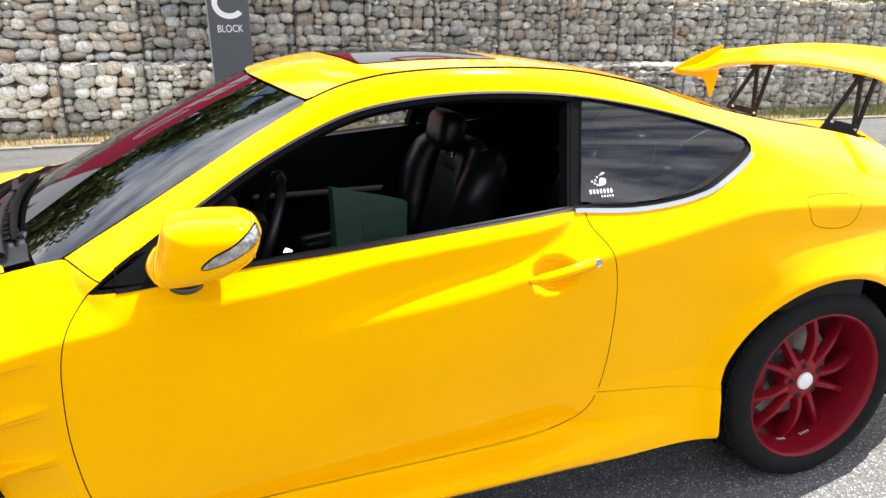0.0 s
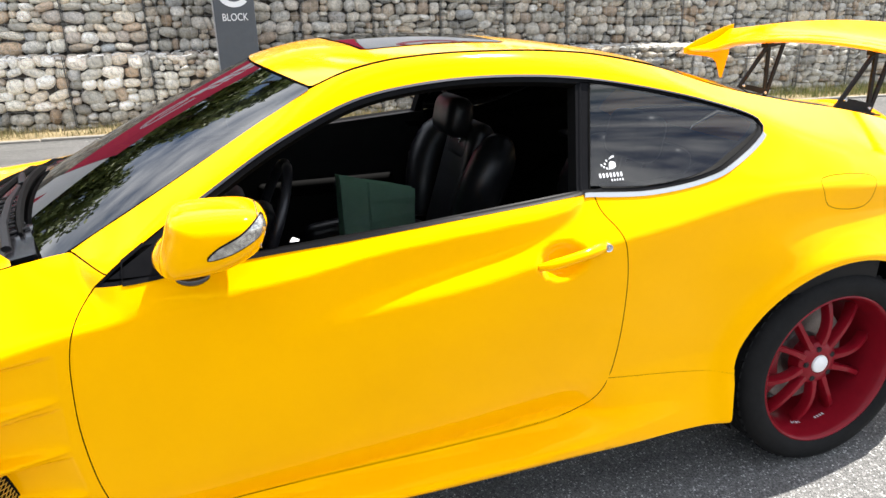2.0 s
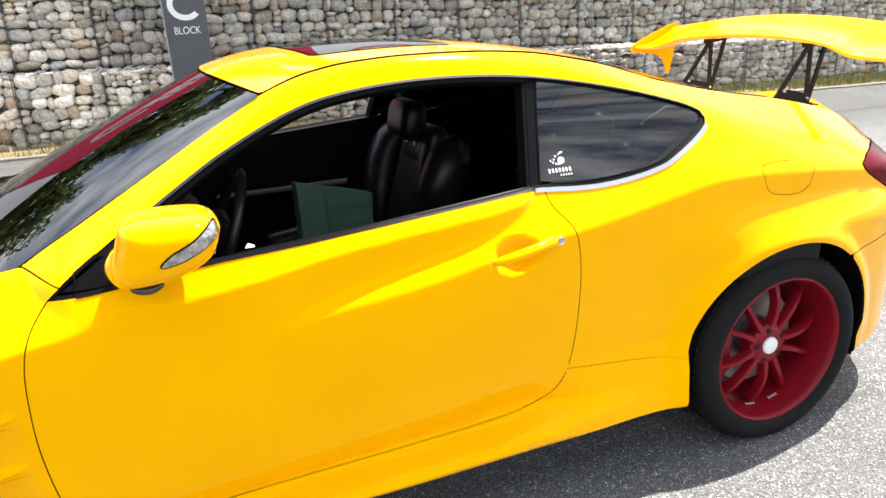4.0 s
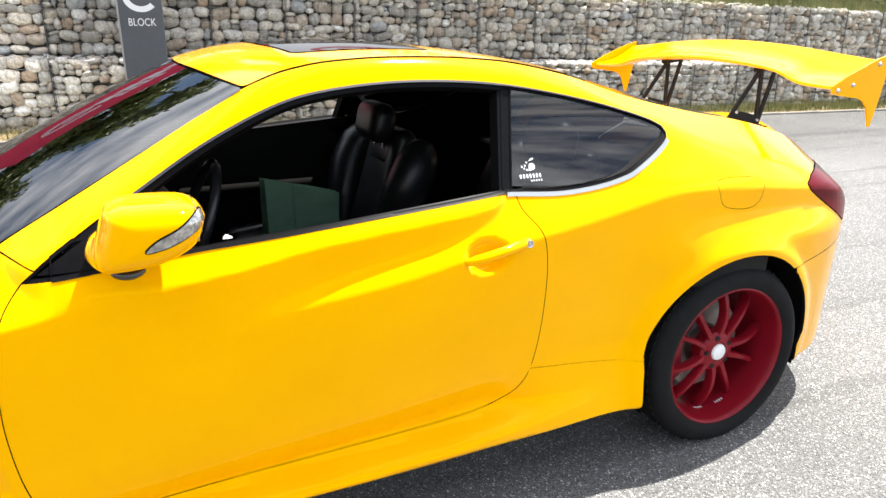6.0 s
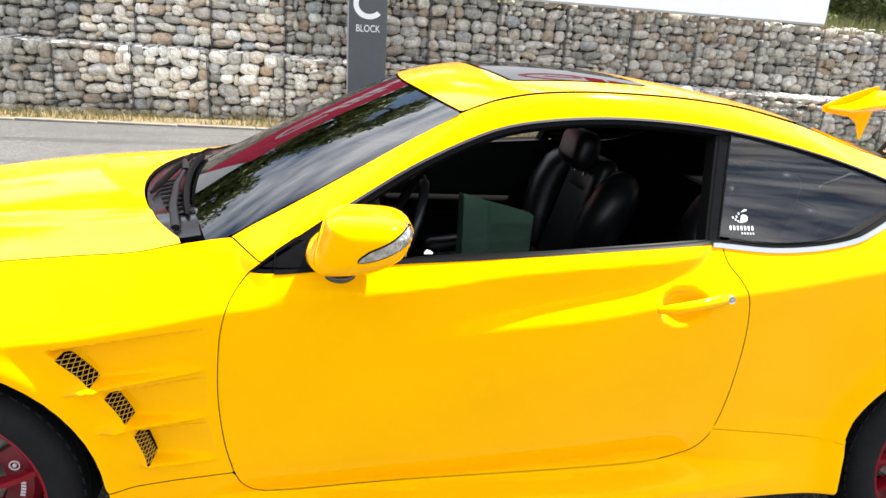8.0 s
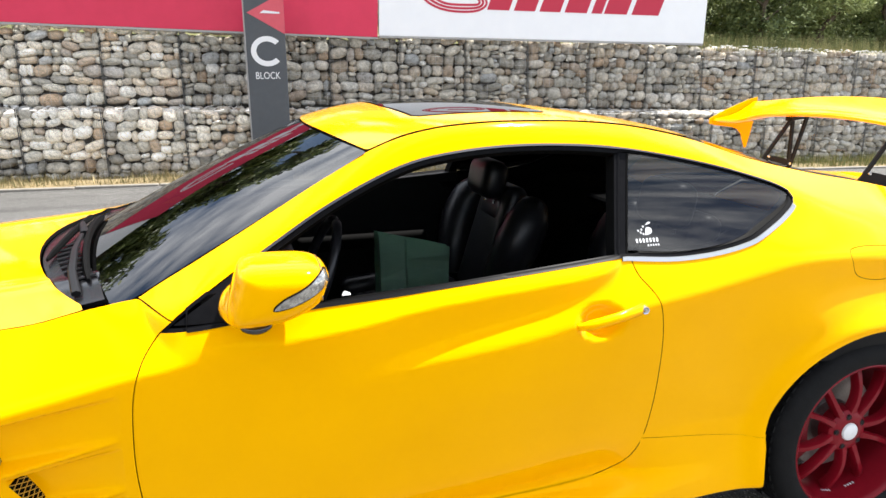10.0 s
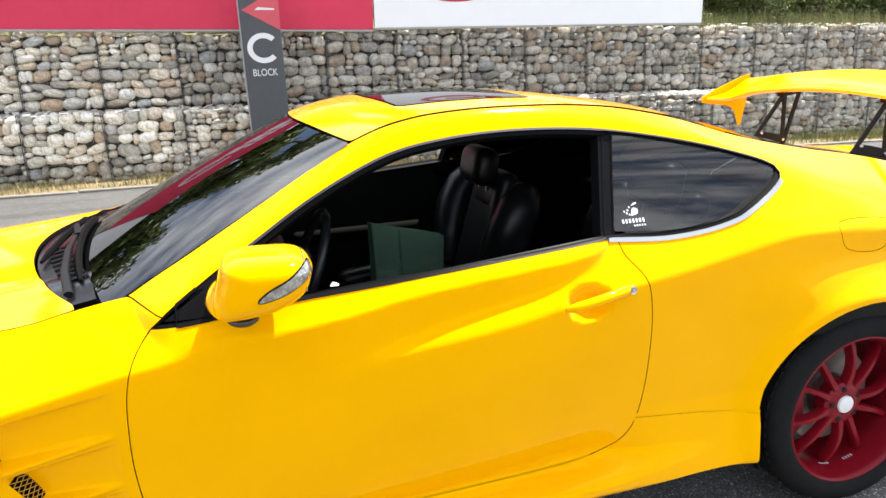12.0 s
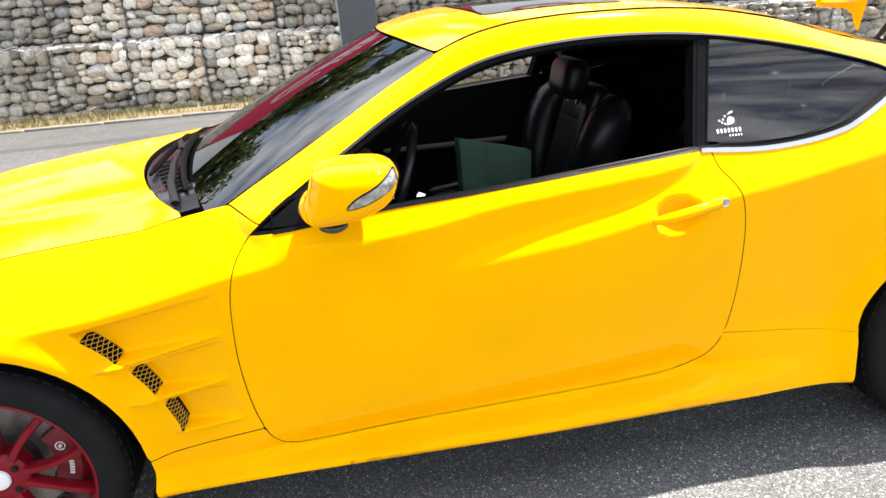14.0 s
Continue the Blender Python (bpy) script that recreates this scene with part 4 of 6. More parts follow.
for sign in (-1, 1):
    near = sign < 0
    st = 0.02 if near else 0.05
    out = (0, sign, 0.05)
    surf = side_of(sign)
    # front wing
    loop = DOOR_FRONT[::-1]
    loop = [(0.772, 0.933)] + [p for p in loop if p[1] > 0.372] + SILL_CUT_FRONT + arch(0, 4, 176) + [(-0.41, 0.45), (-0.47, 0.62), (-0.56, 0.74)]
    loop += [(x, float(HOOD_CUT(x))) for x in np.linspace(-0.5, 0.692, 24)]
    holes = [v[4] for v in VENTS] if near else []
    wing = place("front_wing", skin("front_wing", loop, surf, out, 0.0042 if near else 0.05, 0.007, holes=holes, h=0.002, own_normals=not near), PAINT, car)
    # door
    loop = BELT[::-1][:-1] + DOOR_BACK + DOOR_LOW[1:] + DOOR_FRONT[1:-1]
    door = place("door", skin("door", loop, surf, out, 0.012 if near else st, 0.01, h=0.002), PAINT, car)
    # rear quarter with roof rail and windscreen pillar
    loop = [(0.692, 0.970)] + [tuple(p) for p in spline(SCREEN_EDGE, 8)][1:] + SEAM + CREST + LAMP_FRONT + BUMPER_CUT + arch(WHEELBASE, 52, 169)
    loop += SILL_CUT_BACK + [p for p in DOOR_BACK[::-1] if p[1] > 0.452] + WIN_LOW[::-1][1:] + [p for p in WIN_TOP[::-1][1:] if p[0] > 0.774] + [(0.772, 0.933)]
    filler = spline([(2.704, 0.965), (2.706, 0.925), (2.728, 0.886), (2.78, 0.869), (2.845, 0.866), (2.884, 0.882), (2.899, 0.92), (2.900, 0.953), (2.81, 0.968)], 5, True)
    quarter = place("rear_quarter", skin("rear_quarter", loop, surf, out, st if not near else 0.012, 0.01, h=0.003, holes=[filler] if near else []), PAINT, car)
    if near:
        place("filler_flap", skin("filler_flap", filler, surf, out, 0.018, 0.01, 0.0004, 0.004), PAINT, quarter)
    trim = [(0.692, 0.970)] + [tuple(p) for p in spline(SCREEN_EDGE, 8)][1:] + SEAM + CREST[:24] + [(2.95, 0.97), (2.6, 0.97)] + WIN_LOW[::-1] + WIN_TOP[::-1][1:]
    place("pillar_lining", skin("pillar_lining", trim, side_of(sign, 0.028), out, 0.05, 0.02, -0.004, 0), CABIN_BLACK, car)
    # side skirt
    loop = SILL_CUT_FRONT[::-1] + [p for p in DOOR_FRONT[::-1] if p[1] < 0.366] + DOOR_LOW[::-1][1:] + [p for p in DOOR_BACK[::-1] if p[1] < 0.444][1:] + SILL_CUT_BACK[::-1]
    loop += [(2.442, 0.36), (2.434, 0.30), (2.429, 0.262), (2.426, 0.238), (2.2, 0.242), (1.8, 0.245), (1.4, 0.247), (0.6, 0.241), (0.42, 0.241), (0.400, 0.266)]
    skirt = place("side_skirt", skin("side_skirt", loop, surf, out, 0.012 if near else st, 0.01, h=0.002), PAINT, car)
    # painted flanges that close the bottom of the shut lines
    if near:
        for line, deep, wide in (([tuple(p) for p in spline(SILL_CUT_BACK, 8)], 0.0016, 0.010), ([p for p in DOOR_BACK if p[1] < 0.86] + DOOR_LOW[1:], 0.013, 0.010), ([p for p in DOOR_FRONT if p[1] > 0.35], 0.010, 0.008)):
            q = np.array(line)
            d = np.gradient(q, axis=0)
            d /= np.linalg.norm(d, axis=1)[:, None]
            n2 = np.stack([-d[:, 1], d[:, 0]], 1) * wide
            lo, hi = q - n2, q + n2
            part("flange", strip("flange", side_of(sign, deep)(lo[:, 0], lo[:, 1]), side_of(sign, deep)(hi[:, 0], hi[:, 1])), PAINT, skirt, smooth=True)
    # rear bumper side and tail panel
    loop = BUMPER_CUT[::-1] + [(3.56, 0.675), (3.66, 0.68), (3.755, 0.68), (3.757, 0.4), (3.74, 0.26), (3.60, 0.19), (3.35, 0.165), (3.20, 0.17), (3.185, 0.30)] + arch(WHEELBASE, 4, 48)
    place("rear_bumper", skin("rear_bumper", loop, surf, out, st, 0.01, h=0.002), PAINT, car)
    loop = LAMP_FRONT[-1:] + [(3.47, 0.79), (3.49, 0.915), (3.6, 0.905), (3.757, 0.89), (3.757, 0.68), (3.56, 0.675), (3.45, 0.668)]
    place("tail_panel", skin("tail_panel", loop, surf, out, st, 0.01, h=0.002), PAINT, car)
    loop = LAMP_FRONT + [(3.47, 0.79)]
    lamp = place("tail_lamp", skin("tail_lamp", loop, surf, out, 0.015, 0.01, raise_by=0.003, h=0.002), LAMP_RED, car, "dark red tail lamp")
    # front bumper side
    loop = [(-0.56, 0.735), (-0.47, 0.615), (-0.415, 0.44)] + arch(0, 178, 200, 8) + [(-0.40, 0.2), (-0.6, 0.17), (-0.80, 0.19), (-0.862, 0.3), (-0.865, 0.56), (-0.80, 0.655), (-0.68, 0.71)]
    place("front_bumper", skin("front_bumper", loop, surf, out, 0.04, 0.015, h=0.002), PAINT, car)
    loop = [(-0.565, 0.74), (-0.68, 0.715), (-0.80, 0.66), (-0.865, 0.565), (-0.868, 0.60), (-0.75, 0.70), (-0.62, 0.765), (-0.55, 0.788), (-0.50, 0.80)]
    place("headlamp", skin("headlamp", loop, surf, out, 0.02, 0.01, h=0.002), LAMP_CLEAR, car, "clear headlamp lens")
    # black sheet added behind the panels, as the shade seen through their gaps
    loop = [(0.39, 0.24), (2.43, 0.24)] + arch(WHEELBASE, 176, 60, 16, ARCH_R + 0.02) + [(3.1, 0.85), (2.9, 0.95), (2.6, 0.99), (2.3, 0.955), (1.98, 0.965), (1.4, 0.94), (0.75, 0.90), (0.5, 0.90), (0.1, 0.86), (0.0, 0.74)] + arch(0, 88, 2, 16, ARCH_R + 0.02)
    place("inner_shade_panel", skin("inner_shade_panel", loop, side_of(sign, 0.115), out, 0.05, 0.03, lip=0), SHELL_GAP_BLACK, car)
    # wheel arch liners
    for cx in (0.0, WHEELBASE):
        pa = [(cx + (ARCH_R + 0.012) * math.cos(a), AXLE_Z + (ARCH_R + 0.012) * math.sin(a)) for a in np.linspace(radians(-18), radians(198), 30)]
        ya = [float(half_width(x, max(z, 0.25))) - 0.016 for x, z in pa]
        part("arch_liner", strip("liner", [(x, sign * y, z) for (x, z), y in zip(pa, ya)], [(x, sign * 0.45, z) for x, z in pa]), SHELL_GAP_BLACK, car)
        part("arch_wall", slab([(x, z) for x, z in pa], "y", sign * 0.45, sign * 0.44), SHELL_GAP_BLACK, car)
    if near:
        NEAR_PARTS.update(wing=wing, door=door, quarter=quarter, skirt=skirt, lamp=lamp)


# bonnet, cowl, windscreen, roof, rear glass, boot lid
def mesh_top(loop, height, step=0.03, edge=0.015, gap=0.002, lip=0.012, holes=(), raise_by=0.0):
    return skin("top", loop, lambda x, y: np.stack([x, y, height(x, y)], 1), (0, 0, 1), step, edge, gap, lip, holes, raise_by)


def hood_z(x, y):
    edge = HOOD_CUT(x)
    yc = np.maximum(half_width(x, edge), 0.3)
    t = np.abs(y) / yc
    ridge = 0.007 * np.exp(-(((np.abs(y) - 0.50 + 0.10 * (0.5 - x)) / 0.03) ** 2))
    return edge + 0.055 * (1 - t**2) + ridge


def hood_back(y):
    return 0.347 + 0.42 * y * y


def edge_y(x, z):
    return float(half_width(np.array([x]), np.array([z]))[0])


right_edge = [(x, -edge_y(x, float(HOOD_CUT(x)))) for x in np.linspace(-0.80, 0.572, 34)]
back = [(float(hood_back(y)), y) for y in np.linspace(-0.715, 0.715, 34)]
front = [(-0.80 - 0.05 * math.cos(a), 0.4 * math.sin(a)) for a in np.linspace(1.2, -1.2, 9)]
place("bonnet", mesh_top(right_edge + back + [(x, -y) for x, y in right_edge[::-1]] + front, hood_z, 0.03), PAINT, car)


def cowl_z(x, y):
    return hood_z(np.minimum(x, hood_back(y)), y) - 0.012 + 0.18 * np.clip(x - hood_back(y), 0, 0.3)


loop = [(float(hood_back(y)) + 0.004, y) for y in np.linspace(-0.69, 0.69, 30)] + [(0.53 + 0.17 * y * y, y) for y in np.linspace(0.69, -0.69, 30)]
cowl = place("cowl", mesh_top(loop, cowl_z, 0.03), COWL_BLACK, car, "black plastic cowl below the windscreen")


def screen(u, v):
    """Windscreen: u from foot to head, v across."""
    y0, y1 = 0.735 * v, 0.662 * v
    x0 = 0.47 + 0.135 * v * v
    x1 = 1.170 + 0.104 * v * v
    z0 = 0.980 - 0.058 * v * v
    z1 = 1.317 - 0.029 * v * v
    k = 0.012 * np.sin(np.pi * np.clip(u, 0, 1)) * (1 - v * v)
    return np.stack([x0 + (x1 - x0) * u - 0.5 * k, y0 + (y1 - y0) * u, z0 + (z1 - z0) * u + 0.85 * k], 1)


sq = [(0, v) for v in np.linspace(-1, 1, 20)] + [(u, 1) for u in np.linspace(0, 1, 12)][1:] + [(1, v) for v in np.linspace(1, -1, 20)][1:] + [(u, -1) for u in np.linspace(1, 0, 12)][1:-1]
pane = place("windscreen", skin("windscreen", sq, screen, (-0.5, 0, 0.8), 0.06, 0.03, 0.0, 0.0, h=0.01), GLASS_SCREEN, car, "raked windscreen reflecting the hoardings and trees")
ins = lambda u, v: screen(u, v) - np.array([-0.5, 0, 0.8]) * 0.006
part("screen_border", strip("b", ins(np.zeros(24), np.linspace(-1, 1, 24)), ins(np.full(24, 0.09), np.linspace(-1, 1, 24))), RUBBER_SEAL, pane)
part("screen_border", strip("b", ins(np.full(24, 0.955), np.linspace(-1, 1, 24)), ins(np.ones(24), np.linspace(-1, 1, 24))), RUBBER_SEAL, pane)
for sg in (-1, 1):
    part("screen_border", strip("b", ins(np.linspace(0, 1, 24), np.full(24, sg * 1.0)), ins(np.linspace(0, 1, 24), np.full(24, sg * 0.982))), RUBBER_SEAL, pane)

ROOF_MID = smooth_curve([(1.14, 1.305), (1.17, 1.319), (1.24, 1.340), (1.34, 1.360), (1.45, 1.369), (1.73, 1.375), (1.94, 1.365), (2.17, 1.338), (2.3, 1.315), (2.45, 1.28)], 0.02)
ROOF_EDGE = smooth_curve([(1.14, 1.24), (1.274, 1.290), (1.392, 1.331), (1.512, 1.350), (1.667, 1.357), (1.83, 1.354), (2.002, 1.342), (2.243, 1.298), (2.45, 1.24)], 0.012)


def seam_y(x):
    return half_width(x, np.minimum(ZT(x), 1.4))


def roof_z(x, y):
    t = np.clip(np.abs(y) / 0.655, 0, 1.2)
    return ROOF_MID(x) + (ROOF_EDGE(x) - ROOF_MID(x)) * t**2.4


head = [(1.174 + 0.104 * (y / 0.66) ** 2, y) for y in np.linspace(0.648, -0.648, 24)]
side_l = [(x, -edge_y(x, float(ZT(x))) + 0.001) for x in np.linspace(1.285, 2.27, 36)]
tail = [(2.27 + 0.10 * (1 - (y / 0.62) ** 2), y) for y in np.linspace(-0.60, 0.60, 16)]
SUNROOF = [(1.455, -0.42), (1.475, -0.445), (1.87, -0.44), (1.89, -0.415), (1.92, 0.0), (1.89, 0.415), (1.87, 0.44), (1.475, 0.445), (1.455, 0.42), (1.44, 0.0)]
roof = place("roof", mesh_top(head + side_l + tail + [(x, -y) for x, y in side_l[::-1]], roof_z, 0.025, holes=[SUNROOF]), PAINT, car)
DARK_GLASS = glass("sunroof_glass", (0.02, 0.02, 0.02))
sunroof = place("sunroof", mesh_top(SUNROOF, roof_z, 0.03, gap=0.006, raise_by=0.002), DARK_GLASS, car, "dark tinted glass sunroof")
part("sunroof_blind", box(1.42, 1.94, -0.47, 0.47, 1.30, 1.31, 0.002, 1), SHELL_GAP_BLACK, sunroof)
part("seam_floor", strip("sf", [(x, y * 0.97, float(ROOF_EDGE(x)) - 0.022) for x, y in side_l], [(x, y * 1.02, float(ROOF_EDGE(x)) - 0.03) for x, y in side_l]), RUBBER_SEAL, roof)
REAR_MID = smooth_curve([(2.25, 1.324), (2.4, 1.292), (2.7, 1.20), (2.95, 1.125), (3.1, 1.087), (3.3, 1.052), (3.5, 1.028), (3.62, 1.022), (3.69, 1.026), (3.735, 0.985), (3.78, 0.92)], 0.012)


def rear_z(x, y):
    e = ZT(x)
    yc = np.maximum(half_width(x, e), 0.2)
    t = np.clip(np.abs(y) / yc, 0, 1.1)
    return REAR_MID(x) + (e - REAR_MID(x)) * t**3


side_r = [(x, -edge_y(x, float(ZT(x))) + 0.003) for x in np.linspace(2.29, 3.06, 24)]
loop = [(2.275 + 0.10 * (1 - (y / 0.62) ** 2), y) for y in np.linspace(0.60, -0.60, 16)] + side_r + [(3.08, y) for y in np.linspace(-0.58, 0.58, 12)] + [(x, -y) for x, y in side_r[::-1]]
place("rear_window", mesh_top(loop, rear_z, 0.04), GLASS_TINT, car, "dark tinted rear window")
side_b = [(x, -edge_y(x, float(ZT(x))) + 0.003) for x in np.linspace(3.09, 3.72, 24)]
loop = side_b + [(3.745, y) for y in np.linspace(-0.2, 0.2, 5)] + [(x, -y) for x, y in side_b[::-1]] + [(3.085, y) for y in np.linspace(0.55, -0.55, 10)]
place("boot_lid", mesh_top(loop, rear_z, 0.03), PAINT, car)
part("floor_pan", box(0.42, 2.40, -0.84, 0.84, 0.20, 0.235, 0.004, 1), SHELL_GAP_BLACK, car)
part("bulkhead", box(0.55, 0.6, -0.70, 0.70, 0.21, 0.90, 0.004, 1), SHELL_GAP_BLACK, car)

# ---- side windows, seals and trim ----
WIN_LOOP = np.array(WIN_TOP + WIN_LOW[1:] + BELT[1:-1])
WIN_R = resample(WIN_LOOP, 0.02)


def on_side(pts, sign, inward):
    p = np.array(pts, float)
    return np.stack([p[:, 0], sign * (half_width(p[:, 0], p[:, 1]) - inward), p[:, 1]], 1)


def ring_trim(name, o_amt, i_amt, depth_o, depth_i, mat, parent, sign, keep=None, label=""):
    """A band that follows the window opening, between two insets of its outline."""
    slim = np.array([0.5 if x > 2.0 else (0.3 if z < 1.0 else 0.85) for x, z in WIN_R])[:, None]
    nrm = inset(WIN_R, 1.0)[0] - WIN_R
    a = WIN_R + nrm * (o_amt * slim if o_amt > 0 else o_amt)
    b = WIN_R + nrm * i_amt * slim
    idx = [i for i in range(len(WIN_R)) if keep is None or keep(*WIN_R[i])]
    pa, pb = on_side(a, sign, depth_o), on_side(b, sign, depth_i)
    if keep is None:
        return part(name, strip(name, pa, pb, True), mat, parent, label, True)
    cut = [k for k in range(1, len(idx)) if idx[k] != idx[k - 1] + 1]
    idx = idx[cut[0]:] + idx[:cut[0]] if cut else idx
    return part(name, strip(name, pa[idx], pb[idx], False, 0.003, (0, sign, 0)), mat, parent, label, True)


for sign in (-1, 1):
    q = NEAR_PARTS["quarter"] if sign < 0 else car
    ring_trim("window_seal", -0.004, 0.020, 0.003, 0.006, BLACK_TRIM, q, sign)
    ring_trim("window_seal", 0.020, 0.034, 0.006, 0.030, RUBBER_SEAL, q, sign, lambda x, z: z > 1.012 or x > 1.99)
    ring_trim("opening_return", 0.034, 0.040, 0.030, 0.075, RUBBER_SEAL, q, sign, lambda x, z: z > 1.03 and x < 2.3)
    ring_trim("bright_strip", -0.002, 0.0040, 0.0005, -0.001, DARK_CHROME, q, sign, lambda x, z: z > 1.045, "thin satin chrome strip")
    ring_trim("bright_strip", -0.010, 0.004, -0.001, -0.004, DULL_CHROME, q, sign, lambda x, z: x > 1.93 and z < 1.10, "satin chrome strip below the rear side window")
    ring_trim("belt_strip", -0.003, 0.012, 0.0005, 0.003, BLACK_TRIM, q, sign, lambda x, z: x < 2.0 and z < 1.0 and (x > 0.80), "black belt weatherstrip with a grey sheen")
    # pillar between door window and rear side window
    pil = [(1.928, 0.998), (1.972, 0.996), (1.998, 1.12), (2.030, 1.260), (1.986, 1.268), (1.954, 1.12)]
    place("pillar_cover", skin("pillar_cover", pil, side_of(sign, 0.008), (0, sign, 0), 0.02, 0.015, 0, 0.05), BLACK_TRIM, q)
    part("pillar_seal", sweep(on_side(spline([(1.969, 0.998), (1.994, 1.12), (2.026, 1.258)], 6), sign, 0.008), 0.0035, 6), RUBBER_SEAL, q, smooth=True)
    part("door_frame_seal", sweep(on_side(spline([(1.940, 0.999), (1.966, 1.12), (1.998, 1.262)], 6), sign, 0.010), 0.005, 8), BLACK_TRIM, q, smooth=True)
    ql = np.array([p for p in inset(WIN_R, 0.013)[0] if p[0] > 1.952 + 0.215 * (p[1] - 0.998)])
    start = int(np.argmax(np.linalg.norm(ql - np.roll(ql, 1, 0), axis=1)))
    ql = np.roll(ql, -start, 0)
    terms = lambda x, z: np.stack([np.ones_like(x), x - 2.25, z - 1.1, (x - 2.25) ** 2, (z - 1.1) ** 2], 1)
    bow = np.linalg.lstsq(terms(ql[:, 0], ql[:, 1]), half_width(ql[:, 0], ql[:, 1]) - 0.009, rcond=None)[0]
    pane_at = lambda x, z, bow=bow, sign=sign: np.stack([x, sign * (terms(x, z) @ bow), z], 1)
    sg = place("quarter_glass", skin("quarter_glass", ql, pane_at, (0, sign, 0), 0.03, 0.015, 0, 0, h=0.01), GLASS_TINT, q, "dark tinted rear side window")
    if sign < 0:
        NEAR_PARTS["glass"], near_pane = sg, pane_at
    # sail panel at the mirror
    sail = [(0.775, 0.925), (0.93, 0.932), (0.965, 1.04), (0.90, 1.005), (0.82, 0.955)]
    place("sail_panel", skin("sail_panel", sail, side_of(sign, 0.004), (0, sign, 0), 0.03, 0.015, 0, 0.02), BLACK_TRIM, q)

# ---- wheels ----
def wheel(cx, sign, hub_in, joint_in, caliper_side):
    """An alloy wheel with ten bowed spokes; local y runs inwards from the outer rim edge."""
    rim_bm = lathe([(0.247, 0.014), (0.256, 0.006), (0.258, -0.003), (0.252, -0.006), (0.247, -0.002), (0.243, 0.012), (0.237, 0.035), (0.231, 0.09), (0.222, 0.17), (0.226, 0.225), (0.236, 0.232)], 72)
    w = part("wheel", rim_bm, WHEEL_RED, car, "deep-dished red alloy wheel", True)
    tyre = [(0.2535, 0.010), (0.256, -0.004), (0.266, -0.012), (0.285, -0.016), (0.306, -0.013), (0.322, -0.002), (0.331, 0.018), (0.3335, 0.035)]
    for k in range(4):
        y = 0.055 + k * 0.042
        tyre += [(0.334, y), (0.334, y + 0.001), (0.327, y + 0.002), (0.327, y + 0.009), (0.334, y + 0.010)]
    tyre += [(0.3335, 0.215), (0.328, 0.235), (0.31, 0.248), (0.28, 0.25), (0.252, 0.238)]
    part("tyre", lathe(tyre, 84), TYRE, w, "black low-profile tyre", True)
    bm = bmesh.new()
    for k in range(60):
        a = k * 2 * math.pi / 60
        m = Matrix.Rotation(-a, 4, "Y")
        made = bmesh.ops.create_cube(bm, size=1, matrix=m @ Matrix.LocRotScale((0.3302, 0.035, 0), Euler((0, 0, 0.25)), (0.006, 0.026, 0.02)))
    part("tread_block", bm, TYRE, w)
    for k in range(10):
        a = math.radians(36 * k + 12)
        bow = (0.010 if k % 2 else -0.010)
        pts, rad = [], []
        for t in np.linspace(0, 1, 9):
            r = 0.055 + t * 0.178
            off = bow * math.sin(t * math.pi) * (1 - 0.35 * t)
            y = hub_in + 0.006 - 0.010 * math.sin(t * math.pi * 0.9) + (joint_in - hub_in) * t**2.2
            pts.append((r * math.cos(a) - off * math.sin(a), y, r * math.sin(a) + off * math.cos(a)))
            rad.append(0.0130 - 0.0034 * math.sin(t * math.pi))
        bm = bmesh.new()
        rings = []
        for i, (p, q) in enumerate(zip(pts, rad)):
            d = (Vector(pts[min(i + 1, 8)]) - Vector(pts[max(i - 1, 0)])).normalized()
            sdir = d.cross(Vector((0, 1, 0))).normalized()
            n = sdir.cross(d).normalized()
            if n.y > 0:
                n = -n
            c = Vector(p)
            rings.append([bm.verts.new(c + sdir * u * q + n * v) for u, v in ((-0.8, -0.030), (-1.1, -0.005), (-0.7, 0.004), (0.7, 0.004), (1.1, -0.005), (0.8, -0.030))])
        for r1, r2 in zip(rings, rings[1:]):
            for i in range(6):
                bm.faces.new((r1[i], r1[(i + 1) % 6], r2[(i + 1) % 6], r2[i]))
        bm.faces.new(rings[0])
        bm.faces.new(rings[-1])
        part("spoke", bm, WHEEL_RED, w, smooth=True)
    part("hub", lathe([(0.001, hub_in + 0.001), (0.033, hub_in), (0.036, hub_in - 0.004), (0.060, hub_in - 0.002), (0.074, hub_in + 0.010), (0.078, hub_in + 0.05), (0.001, hub_in + 0.06)], 40), WHEEL_RED, w, smooth=True)
    part("centre_cap", lathe([(0.0005, hub_in - 0.012), (0.022, hub_in - 0.011), (0.029, hub_in - 0.007), (0.031, hub_in - 0.001)], 32), WHITE_PLASTIC, w, "white centre cap", True)
    for k in range(5):
        a = math.radians(72 * k + 30)
        c = Matrix.Translation((0.052 * math.cos(a), 0, 0.052 * math.sin(a)))
        bm = lathe([(0.0005, hub_in - 0.004), (0.007, hub_in - 0.0045), (0.0085, hub_in - 0.002), (0.011, hub_in - 0.0035), (0.0125, hub_in + 0.0)], 12)
        bmesh.ops.transform(bm, matrix=c, verts=bm.verts[:])
        part("lug_nut", bm, METAL_BLACK, w, "dark wheel nut", True)
    part("brake_disc", lathe([(0.07, 0.10), (0.08, 0.125), (0.165, 0.125), (0.168, 0.128), (0.168, 0.145), (0.08, 0.147), (0.07, 0.16)], 56), STEEL, w, "grey ventilated brake disc", True)
    # caliper wraps the disc's rim
    a0, a1 = caliper_side
    bm = bmesh.new()
    rings = []
